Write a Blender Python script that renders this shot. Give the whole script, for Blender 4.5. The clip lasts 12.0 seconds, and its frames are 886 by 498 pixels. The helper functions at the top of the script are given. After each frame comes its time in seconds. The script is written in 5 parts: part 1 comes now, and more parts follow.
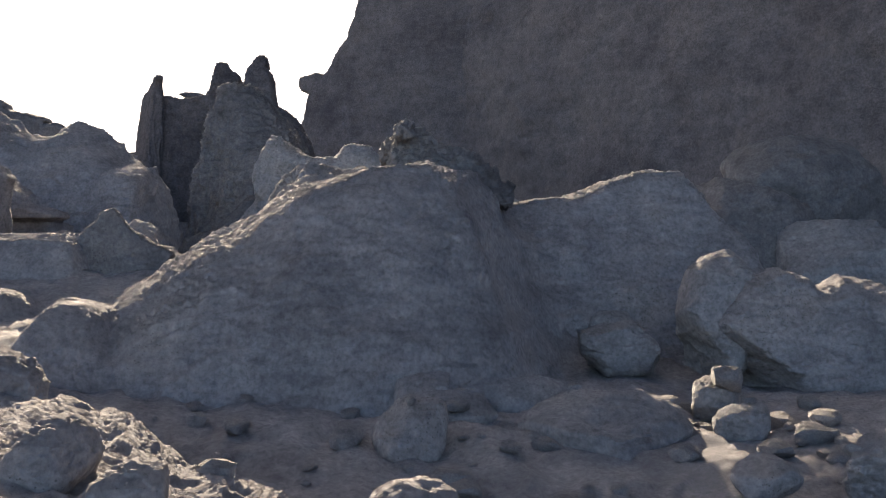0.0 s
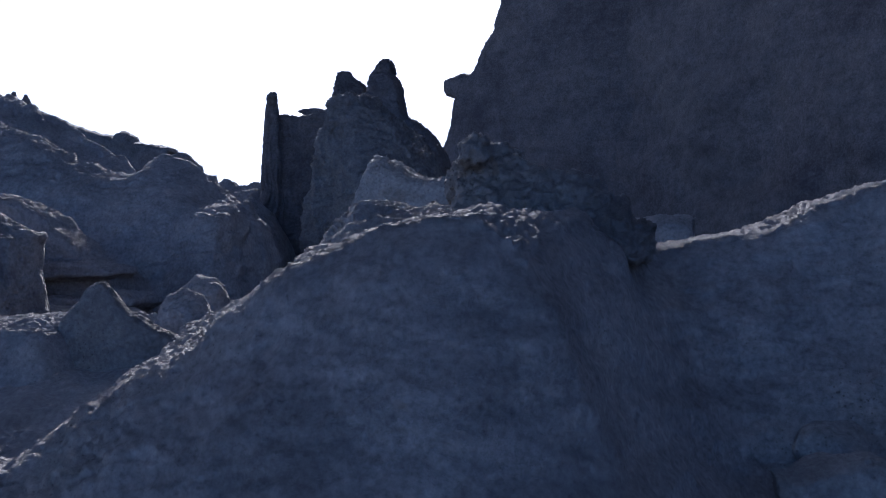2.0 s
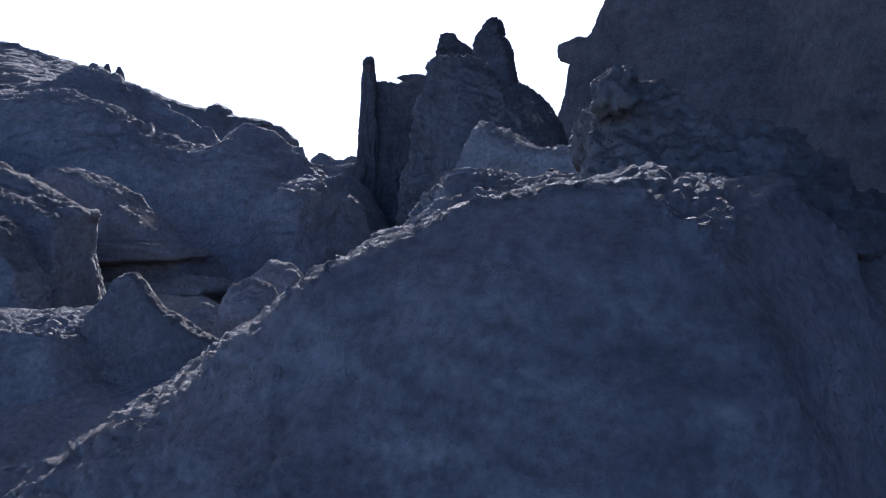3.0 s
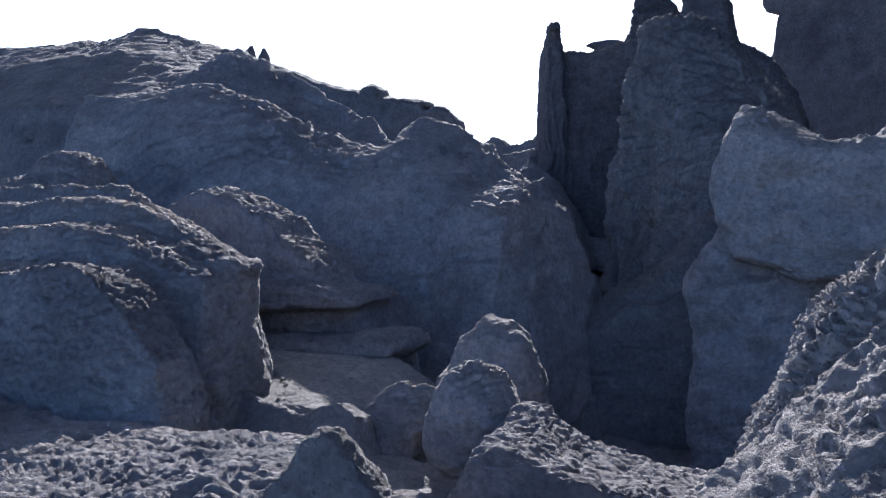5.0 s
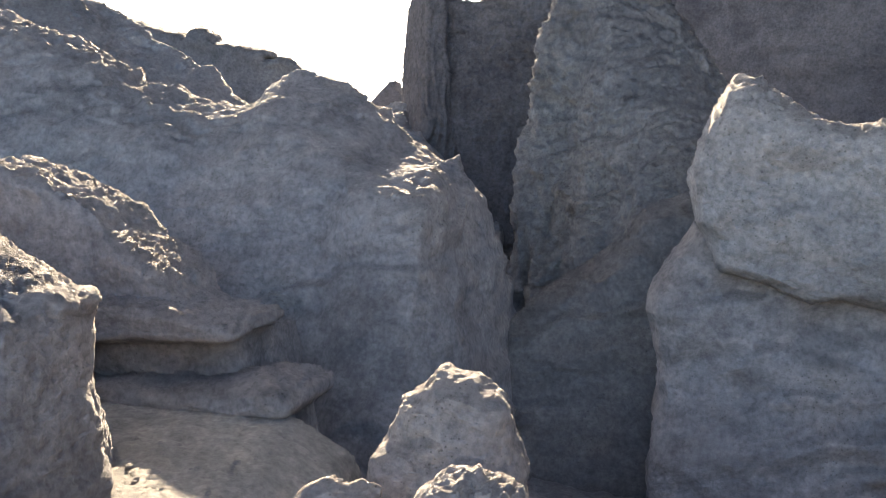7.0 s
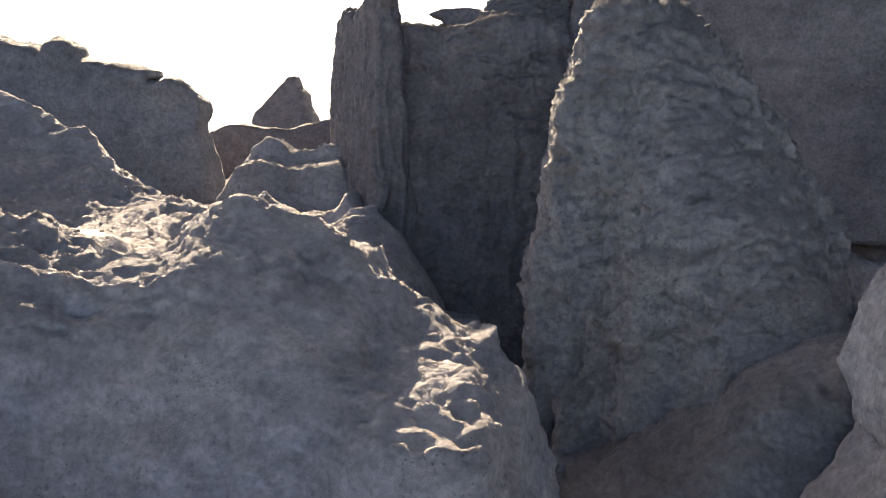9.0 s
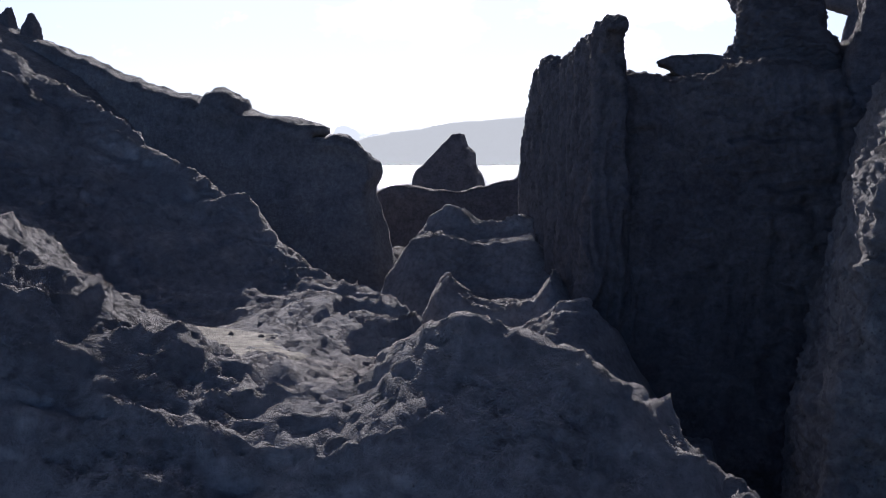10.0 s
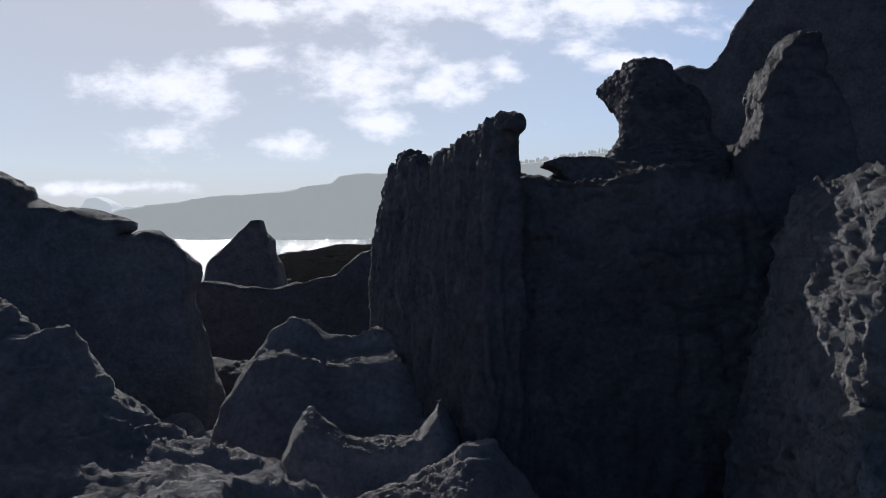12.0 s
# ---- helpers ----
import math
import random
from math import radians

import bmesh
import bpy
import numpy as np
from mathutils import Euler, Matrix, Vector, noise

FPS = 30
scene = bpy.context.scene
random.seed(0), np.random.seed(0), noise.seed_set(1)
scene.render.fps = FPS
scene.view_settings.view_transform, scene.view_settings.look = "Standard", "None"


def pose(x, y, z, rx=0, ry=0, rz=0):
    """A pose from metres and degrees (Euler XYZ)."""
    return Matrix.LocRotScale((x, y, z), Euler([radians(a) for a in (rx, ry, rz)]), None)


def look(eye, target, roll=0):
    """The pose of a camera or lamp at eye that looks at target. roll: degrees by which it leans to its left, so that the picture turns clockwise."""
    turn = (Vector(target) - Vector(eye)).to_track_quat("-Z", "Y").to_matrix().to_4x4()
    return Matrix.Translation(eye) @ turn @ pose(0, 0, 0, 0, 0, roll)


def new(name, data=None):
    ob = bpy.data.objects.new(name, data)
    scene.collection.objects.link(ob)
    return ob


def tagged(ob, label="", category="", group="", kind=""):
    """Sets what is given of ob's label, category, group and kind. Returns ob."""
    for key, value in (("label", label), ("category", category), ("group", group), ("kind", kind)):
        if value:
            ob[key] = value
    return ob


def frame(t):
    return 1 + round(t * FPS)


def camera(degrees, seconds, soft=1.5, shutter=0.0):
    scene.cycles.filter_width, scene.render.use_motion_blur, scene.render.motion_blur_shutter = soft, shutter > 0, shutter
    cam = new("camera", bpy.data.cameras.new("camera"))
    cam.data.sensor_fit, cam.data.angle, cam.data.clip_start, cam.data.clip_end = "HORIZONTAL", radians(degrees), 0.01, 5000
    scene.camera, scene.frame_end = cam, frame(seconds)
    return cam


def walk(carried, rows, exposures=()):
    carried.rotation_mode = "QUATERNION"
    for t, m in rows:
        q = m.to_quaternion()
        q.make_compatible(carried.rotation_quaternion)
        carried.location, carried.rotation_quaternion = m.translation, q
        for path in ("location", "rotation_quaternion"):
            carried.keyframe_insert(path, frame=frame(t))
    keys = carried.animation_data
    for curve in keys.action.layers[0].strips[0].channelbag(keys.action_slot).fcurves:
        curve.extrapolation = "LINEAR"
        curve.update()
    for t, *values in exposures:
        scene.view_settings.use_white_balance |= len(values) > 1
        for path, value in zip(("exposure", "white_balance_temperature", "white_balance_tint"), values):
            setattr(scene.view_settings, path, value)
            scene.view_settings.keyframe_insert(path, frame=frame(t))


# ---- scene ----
cam = camera(50.7, 12.0, soft=0.75)
PATH = [
    (0, (-0.004, -0.003, 1.005), (-0.004, 1.997, 1.038), 2.0),
    (0.5, (0.227, 0.629, 1.099), (0.132, 2.627, 1.129), 3.2),
    (1, (0.382, 1.179, 1.165), (0.105, 3.159, 1.195), 1.4),
    (1.5, (0.469, 1.769, 1.278), (0.108, 3.736, 1.308), 0.3),
    (2, (0.43, 2.35, 1.43), (0.01, 4.305, 1.455), -0.7),
    (2.5, (0.377, 2.99, 1.478), (-0.122, 4.926, 1.536), -2.6),
    (3, (0.124, 3.547, 1.465), (-0.521, 5.44, 1.447), -0.4),
    (3.5, (-0.178, 3.893, 1.633), (-0.994, 5.718, 1.556), -0.3),
    (3.7, (-0.322, 4.03, 1.624), (-1.314, 5.765, 1.533), -0.5),
    (5.3, (-1.188, 5.124, 1.946), (-2.07, 6.916, 1.846), -2.5),
    (5.5, (-1.251, 5.232, 1.922), (-2.078, 7.049, 1.808), -1.5),
    (6, (-1.6, 5.447, 1.846), (-2.266, 7.313, 1.573), -1.1),
    (6.5, (-1.894, 5.698, 2.04), (-2.424, 7.615, 1.83), -0.6),
    (6.7, (-2.022, 5.886, 2.041), (-2.542, 7.808, 1.845), -0.7),
    (8.3, (-2.874, 7.277, 2.605), (-3.386, 9.193, 2.347), 0.1),
    (8.5, (-2.96, 7.503, 2.728), (-3.394, 9.437, 2.459), -1.3),
    (9, (-3.247, 7.932, 2.888), (-3.506, 9.891, 2.581), -1.4),
    (9.5, (-3.548, 8.452, 2.887), (-4.014, 10.383, 2.654), -0.1),
    (10, (-3.859, 9.03, 2.947), (-4.406, 10.945, 2.762), -0.4),
    (10.5, (-4.277, 9.373, 2.983), (-4.431, 11.361, 2.827), -2.0),
    (11, (-4.494, 9.738, 2.999), (-4.588, 11.733, 2.883), -3.5),
    (11.5, (-4.571, 9.738, 3.054), (-4.659, 11.735, 2.978), -1.5),
    (12, (-4.541, 9.705, 3.128), (-4.591, 11.704, 3.1), -0.1),
]
EXPOSURE = [
    (0.0, 3.6, 6850, 14), (0.5, 3.3, 6450, 15), (1.0, 2.86, 5650, 17), (1.5, 2.51, 5200, 19), (2.0, 2.55, 4880, 19), (2.5, 2.34, 4720, 20), (3.0, 2.68, 4820, 19), (3.5, 2.98, 5000, 17),
    (5.5, 3.11, 5070, 15), (6.0, 4.22, 6000, 12), (6.5, 4.62, 7000, 11), (8.5, 4.16, 7450, 15), (9.0, 4.16, 7250, 15), (9.5, 3.36, 6300, 13),
    (10.0, 2.05, 5250, 19), (10.5, 2.05, 4980, 19), (11.0, 1.86, 5030, 16), (12.0, 1.30, 5230, 11),
]
walk(cam, [(t, look(eye, target, roll)) for t, eye, target, roll in PATH], EXPOSURE)

# ---- light ----
SUN_EL, SUN_AZ = 30.0, -18.0  # degrees above the horizon; degrees to the right of +y
world = bpy.data.worlds.new("sky")
scene.world = world
world.use_nodes = True
wn, wl = world.node_tree.nodes, world.node_tree.links
wn.clear()
w_out = wn.new("ShaderNodeOutputWorld")
w_bg = wn.new("ShaderNodeBackground")
w_sky = wn.new("ShaderNodeTexSky")
w_sky.sky_type = "NISHITA"
w_sky.sun_disc = False
w_sky.sun_elevation, w_sky.sun_rotation = radians(SUN_EL), radians(SUN_AZ)
w_sky.dust_density, w_sky.air_density, w_sky.ozone_density = 0.4, 1.0, 3.0
w_co = wn.new("ShaderNodeTexCoord")
w_sep = wn.new("ShaderNodeSeparateXYZ")
w_add = wn.new("ShaderNodeMath"); w_add.operation = "ADD"; w_add.inputs[1].default_value = 0.4
w_dx = wn.new("ShaderNodeMath"); w_dx.operation = "DIVIDE"
w_dy = wn.new("ShaderNodeMath"); w_dy.operation = "DIVIDE"
w_cmb = wn.new("ShaderNodeCombineXYZ")
w_noise = wn.new("ShaderNodeTexNoise")
w_noise.inputs["Scale"].default_value = 4.0
w_noise.inputs["Detail"].default_value = 7.0
w_noise.inputs["Roughness"].default_value = 0.56
w_ramp = wn.new("ShaderNodeValToRGB")
w_ramp.color_ramp.elements[0].position, w_ramp.color_ramp.elements[1].position = 0.5, 0.6
CLOUDS = [(-0.105, 0.175, 0.085, 0.034), (-0.02, 0.163, 0.055, 0.022), (-0.315, 0.16, 0.08, 0.026), (-0.33, 0.103, 0.042, 0.02), (-0.19, 0.098, 0.042, 0.014),
          (-0.088, 0.12, 0.036, 0.014), (-0.225, 0.24, 0.04, 0.022), (-0.07, 0.255, 0.12, 0.03), (0.11, 0.245, 0.15, 0.03), (-0.235, 0.19, 0.034, 0.015),
          (0.04, 0.178, 0.022, 0.014), (0.115, 0.196, 0.022, 0.012), (0.17, 0.185, 0.04, 0.012), (-0.38, 0.052, 0.08, 0.007), (-0.15, 0.33, 0.16, 0.04), (0.05, 0.36, 0.14, 0.05)]
w_mix = wn.new("ShaderNodeMix"); w_mix.data_type = "RGBA"
w_mix.inputs["B"].default_value = (12.6, 11.2, 9.9, 1)
wl.new(w_co.outputs["Generated"], w_sep.inputs[0])
wl.new(w_sep.outputs["Z"], w_add.inputs[0])
wl.new(w_sep.outputs["X"], w_dx.inputs[0]); wl.new(w_add.outputs[0], w_dx.inputs[1])
wl.new(w_sep.outputs["Y"], w_dy.inputs[0]); wl.new(w_add.outputs[0], w_dy.inputs[1])
wl.new(w_dx.outputs[0], w_cmb.inputs[0]); wl.new(w_dy.outputs[0], w_cmb.inputs[1])
wl.new(w_cmb.outputs[0], w_noise.inputs["Vector"])
wl.new(w_noise.outputs["Fac"], w_ramp.inputs["Fac"])
w_haze = wn.new("ShaderNodeMix"); w_haze.data_type = "RGBA"
w_haze.inputs["B"].default_value = (6.9, 6.2, 5.5, 1)
w_dot = wn.new("ShaderNodeVectorMath"); w_dot.operation = "DOT_PRODUCT"
w_dot.inputs[1].default_value = (math.sin(radians(SUN_AZ)) * math.cos(radians(SUN_EL)), math.cos(radians(SUN_AZ)) * math.cos(radians(SUN_EL)), math.sin(radians(SUN_EL)))
w_near = wn.new("ShaderNodeMapRange")  # sea haze whitens the sky round the sun
w_near.inputs["From Min"].default_value, w_near.inputs["From Max"].default_value = 0.62, 0.96
w_near.inputs["To Min"].default_value, w_near.inputs["To Max"].default_value = 0.0, 0.92
wl.new(w_co.outputs["Generated"], w_dot.inputs[0])
wl.new(w_dot.outputs["Value"], w_near.inputs["Value"])
w_low = wn.new("ShaderNodeMapRange")  # and towards the horizon
w_low.inputs["From Min"].default_value, w_low.inputs["From Max"].default_value = 0.0, 0.3
w_low.inputs["To Min"].default_value, w_low.inputs["To Max"].default_value = 0.97, 0.0
wl.new(w_sep.outputs["Z"], w_low.inputs["Value"])
w_most = wn.new("ShaderNodeMath"); w_most.operation = "MAXIMUM"
w_sea = wn.new("ShaderNodeMath"); w_sea.operation = "MULTIPLY"
w_front = wn.new("ShaderNodeMapRange")
w_front.inputs["From Min"].default_value, w_front.inputs["From Max"].default_value = 0.2, 0.7
wl.new(w_dot.outputs["Value"], w_front.inputs["Value"])
wl.new(w_low.outputs["Result"], w_sea.inputs[0]); wl.new(w_front.outputs["Result"], w_sea.inputs[1])
wl.new(w_near.outputs["Result"], w_most.inputs[0]); wl.new(w_sea.outputs[0], w_most.inputs[1])
wl.new(w_most.outputs[0], w_haze.inputs["Factor"])
def sky_math(kind, a, b):
    node = wn.new("ShaderNodeMath"); node.operation = kind
    for socket, value in zip(node.inputs, (a, b)):
        if isinstance(value, (int, float)):
            socket.default_value = value
        else:
            wl.new(value, socket)
    return node.outputs[0]


ahead = sky_math("MAXIMUM", w_sep.outputs["Y"], 0.05)
w_uv = wn.new("ShaderNodeCombineXYZ")
wl.new(sky_math("DIVIDE", w_sep.outputs["X"], ahead), w_uv.inputs[0]); wl.new(sky_math("DIVIDE", w_sep.outputs["Z"], ahead), w_uv.inputs[1])
w_ragged = wn.new("ShaderNodeTexNoise")
w_ragged.inputs["Scale"].default_value, w_ragged.inputs["Detail"].default_value, w_ragged.inputs["Roughness"].default_value = 26.0, 7.0, 0.6
w_puff = wn.new("ShaderNodeMapping"); w_puff.inputs["Scale"].default_value = (0.6, 1.0, 1.0)
wl.new(w_uv.outputs[0], w_puff.inputs["Vector"]); wl.new(w_puff.outputs[0], w_ragged.inputs["Vector"])
cover = None
for u, v, wide, high in CLOUDS:
    off = wn.new("ShaderNodeVectorMath"); off.operation = "SUBTRACT"; off.inputs[1].default_value = (u, v, 0)
    size = wn.new("ShaderNodeVectorMath"); size.operation = "MULTIPLY"; size.inputs[1].default_value = (1 / wide, 1 / high, 0)
    reach = wn.new("ShaderNodeVectorMath"); reach.operation = "LENGTH"
    wl.new(w_uv.outputs[0], off.inputs[0]); wl.new(off.outputs[0], size.inputs[0]); wl.new(size.outputs[0], reach.inputs[0])
    inside = sky_math("SUBTRACT", 1.0, reach.outputs["Value"])
    cover = inside if cover is None else sky_math("MAXIMUM", cover, inside)
cover = sky_math("ADD", sky_math("MAXIMUM", cover, -0.9), sky_math("MULTIPLY", sky_math("SUBTRACT", w_ragged.outputs["Fac"], 0.5), 4.2))
w_edge = wn.new("ShaderNodeMapRange"); w_edge.interpolation_type = "SMOOTHSTEP"
w_edge.inputs["From Min"].default_value, w_edge.inputs["From Max"].default_value = -0.35, 0.9
w_edge.inputs["To Max"].default_value = 0.92
wl.new(cover, w_edge.inputs["Value"])
w_high = wn.new("ShaderNodeMapRange")  # looser cloud higher up
w_high.inputs["From Min"].default_value, w_high.inputs["From Max"].default_value = 0.33, 0.45
wl.new(w_sep.outputs["Z"], w_high.inputs["Value"])

w_over = wn.new("ShaderNodeMath"); w_over.operation = "MULTIPLY"  # the clouds thin out inland
wl.new(sky_math("MAXIMUM", sky_math("MULTIPLY", w_ramp.outputs["Color"], w_high.outputs["Result"]), w_edge.outputs["Result"]), w_over.inputs[0])
w_side = wn.new("ShaderNodeMapRange")
w_side.inputs["From Min"].default_value, w_side.inputs["From Max"].default_value = 0.1, 0.6
wl.new(w_dot.outputs["Value"], w_side.inputs["Value"])
wl.new(w_side.outputs["Result"], w_over.inputs[1])
wl.new(w_over.outputs[0], w_mix.inputs["Factor"])
wl.new(w_sky.outputs["Color"], w_haze.inputs["A"])
wl.new(w_haze.outputs["Result"], w_mix.inputs["A"])
wl.new(w_mix.outputs["Result"], w_bg.inputs["Color"])
w_bg.inputs["Strength"].default_value = 0.036
wl.new(w_bg.outputs[0], w_out.inputs["Surface"])

sun = new("sun", bpy.data.lights.new("sun", "SUN"))
sun.data.energy, sun.data.angle, sun.data.color = 3.3, radians(0.6), (1.0, 0.86, 0.66)
sun_way = Vector((math.sin(radians(SUN_AZ)) * math.cos(radians(SUN_EL)), math.cos(radians(SUN_AZ)) * math.cos(radians(SUN_EL)), math.sin(radians(SUN_EL))))
sun.matrix_basis = look(sun_way * 60, (0, 0, 0))


# ---- materials ----
def material(name):
    m = bpy.data.materials.new(name)
    m.use_nodes = True
    nodes = m.node_tree.nodes
    return m, nodes, m.node_tree.links, nodes["Principled BSDF"]


def ramp(nodes, stops):
    r = nodes.new("ShaderNodeValToRGB")
    while len(r.color_ramp.elements) < len(stops):
        r.color_ramp.elements.new(0.5)
    for e, (at, c) in zip(r.color_ramp.elements, stops):
        e.position, e.color = at, (*c, 1) if len(c) == 3 else (c[0],) * 3 + (1,)
    return r


def tex(nodes, links, co, scale, detail=4, rough=0.55, kind="ShaderNodeTexNoise"):
    t = nodes.new(kind)
    t.inputs["Scale"].default_value = scale
    if kind == "ShaderNodeTexNoise":
        t.inputs["Detail"].default_value, t.inputs["Roughness"].default_value = detail, rough
    links.new(co, t.inputs["Vector"])
    return t


def rock_material(name, dark, mid, pale, stain, pits=0.6, grain=1.0, gloss=0.22, holes=42.0):
    """Weathered lava: broad stains, bedding streaks, mottling, gas holes with their shade painted in, and grit."""
    m, nodes, links, bsdf = material(name)
    co = nodes.new("ShaderNodeTexCoord").outputs["Object"]
    lie_of_beds = nodes.new("ShaderNodeMapping")
    lie_of_beds.inputs["Rotation"].default_value = (radians(4), radians(13), 0)
    lie_of_beds.inputs["Scale"].default_value = (1.0, 1.0, 3.2)
    links.new(co, lie_of_beds.inputs["Vector"])
    beds = tex(nodes, links, lie_of_beds.outputs[0], 2.0, 9, 0.66)
    beds.inputs["Distortion"].default_value = 0.6
    broad = tex(nodes, links, co, 1.1, 7, 0.64)
    fine = tex(nodes, links, co, 34.0, 9, 0.7)
    grit = tex(nodes, links, co, 190.0, 3, 0.65)
    worn = tex(nodes, links, co, 9.0, 7, 0.68)
    cells = tex(nodes, links, co, holes, kind="ShaderNodeTexVoronoi")
    r1 = ramp(nodes, [(0.3, dark), (0.5, mid), (0.72, stain)])
    links.new(broad.outputs["Fac"], r1.inputs["Fac"])
    r2 = ramp(nodes, [(0.3, dark), (0.7, pale)])
    links.new(beds.outputs["Fac"], r2.inputs["Fac"])
    mix = nodes.new("ShaderNodeMix"); mix.data_type = "RGBA"
    mix.inputs["Factor"].default_value = 0.22
    links.new(r1.outputs["Color"], mix.inputs["A"]); links.new(r2.outputs["Color"], mix.inputs["B"])
    crust = ramp(nodes, [(0.3, (0.66, 0.66, 0.68)), (0.5, (1, 1, 1)), (0.68, (1.36, 1.34, 1.31))])  # mineral mottling a hand wide
    links.new(worn.outputs["Fac"], crust.inputs["Fac"])
    dust = ramp(nodes, [(0.34, (0.6, 0.6, 0.61)), (0.64, (1.4, 1.39, 1.37))])
    links.new(fine.outputs["Fac"], dust.inputs["Fac"])
    swarm = ramp(nodes, [(0.42, (0.2,)), (0.62, (0.0,))])  # the holes come in swarms
    links.new(broad.outputs["Fac"], swarm.inputs["Fac"])
    hole_shade = ramp(nodes, [(0.14, (0.36, 0.35, 0.35)), (0.25, (1.03, 1.03, 1.03))])  # gas holes, the shade in their hollows painted darker
    holes_at = nodes.new("ShaderNodeMath"); holes_at.operation = "ADD"
    links.new(cells.outputs["Distance"], holes_at.inputs[0]); links.new(swarm.outputs["Color"], holes_at.inputs[1])
    links.new(holes_at.outputs[0], hole_shade.inputs["Fac"])
    last = mix.outputs["Result"]
    for layer, much in ((crust, 0.6), (dust, 0.7), (hole_shade, pits)):
        coat = nodes.new("ShaderNodeMix"); coat.data_type = "RGBA"; coat.blend_type = "MULTIPLY"
        coat.inputs["Factor"].default_value = much
        links.new(last, coat.inputs["A"]); links.new(layer.outputs["Color"], coat.inputs["B"])
        last = coat.outputs["Result"]
    links.new(last, bsdf.inputs["Base Color"])
    sheen = ramp(nodes, [(0.35, (0.97,)), (0.65, (0.84,))])
    links.new(worn.outputs["Fac"], sheen.inputs["Fac"])
    links.new(sheen.outputs["Color"], bsdf.inputs["Roughness"])
    bsdf.inputs["Specular IOR Level"].default_value = gloss
    hollow = ramp(nodes, [(0.08, (0,)), (0.28, (1,))])
    links.new(holes_at.outputs[0], hollow.inputs["Fac"])
    lie = nodes.new("ShaderNodeSeparateXYZ")
    links.new(nodes.new("ShaderNodeNewGeometry").outputs["Normal"], lie.inputs[0])
    normal = None
    for height, deep, least, most in ((beds.outputs["Fac"], 0.045, 0.35, 0.3), (worn.outputs["Fac"], 0.075 * grain, 0.5, 1.0), (hollow.outputs["Color"], 0.012, 0.9 * pits, pits), (fine.outputs["Fac"], 0.1 * grain, 0.4, 1.0), (grit.outputs["Fac"], 0.014 * grain, 0.4, 1.0)):
        bump = nodes.new("ShaderNodeBump"); bump.inputs["Distance"].default_value = deep
        span = nodes.new("ShaderNodeMapRange")
        span.inputs["From Min"].default_value, span.inputs["From Max"].default_value = 0.1, 0.7
        span.inputs["To Min"].default_value, span.inputs["To Max"].default_value = least, most
        links.new(lie.outputs["Z"], span.inputs["Value"])
        links.new(span.outputs["Result"], bump.inputs["Strength"])
        links.new(height, bump.inputs["Height"])
        if normal:
            links.new(normal, bump.inputs["Normal"])
        normal = bump.outputs[0]
    links.new(normal, bsdf.inputs["Normal"])
    return m


LAVA = rock_material("grey_lava", (0.082, 0.079, 0.085), (0.163, 0.156, 0.160), (0.282, 0.267, 0.259), (0.223, 0.199, 0.183))
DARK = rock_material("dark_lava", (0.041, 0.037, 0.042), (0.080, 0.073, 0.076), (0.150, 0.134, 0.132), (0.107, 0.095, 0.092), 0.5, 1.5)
# the grey lava's colours at two thirds of their tone
MID = rock_material("darker_grey_lava", (0.054, 0.052, 0.056), (0.108, 0.103, 0.106), (0.186, 0.176, 0.171), (0.147, 0.131, 0.121))
PALE = rock_material("pale_pitted_tuff", (0.102, 0.099, 0.102), (0.173, 0.168, 0.171), (0.275, 0.265, 0.255), (0.214, 0.198, 0.187), 0.5, holes=33.0)
GRIT = rock_material("sandy_grit", (0.105, 0.101, 0.099), (0.178, 0.171, 0.163), (0.282, 0.268, 0.254), (0.215, 0.204, 0.188), 0.3)
SAND = rock_material("pale_sand", (0.15, 0.14, 0.12), (0.22, 0.203, 0.172), (0.31, 0.288, 0.25), (0.245, 0.225, 0.192), 0.3, 0.8)
REEF = rock_material("wet_reef", (0.006, 0.006, 0.006), (0.01, 0.01, 0.01), (0.016, 0.015, 0.015), (0.013, 0.012, 0.011), 0.4, 1.0, 0.0)


def sea_material():
    m, nodes, links, bsdf = material("sea_water")
    co = nodes.new("ShaderNodeTexCoord").outputs["Object"]
    bsdf.inputs["Base Color"].default_value = (0.012, 0.03, 0.045, 1)
    bsdf.inputs["Roughness"].default_value = 0.1
    a, b = tex(nodes, links, co, 0.06, 5, 0.65), tex(nodes, links, co, 0.35, 4, 0.6)
    b1 = nodes.new("ShaderNodeBump"); b1.inputs["Distance"].default_value, b1.inputs["Strength"].default_value = 3.0, 1.0
    b2 = nodes.new("ShaderNodeBump"); b2.inputs["Distance"].default_value, b2.inputs["Strength"].default_value = 1.6, 1.0
    links.new(a.outputs["Fac"], b1.inputs["Height"]); links.new(b.outputs["Fac"], b2.inputs["Height"])
    links.new(b1.outputs[0], b2.inputs["Normal"]); links.new(b2.outputs[0], bsdf.inputs["Normal"])
    return m


SEA = sea_material()


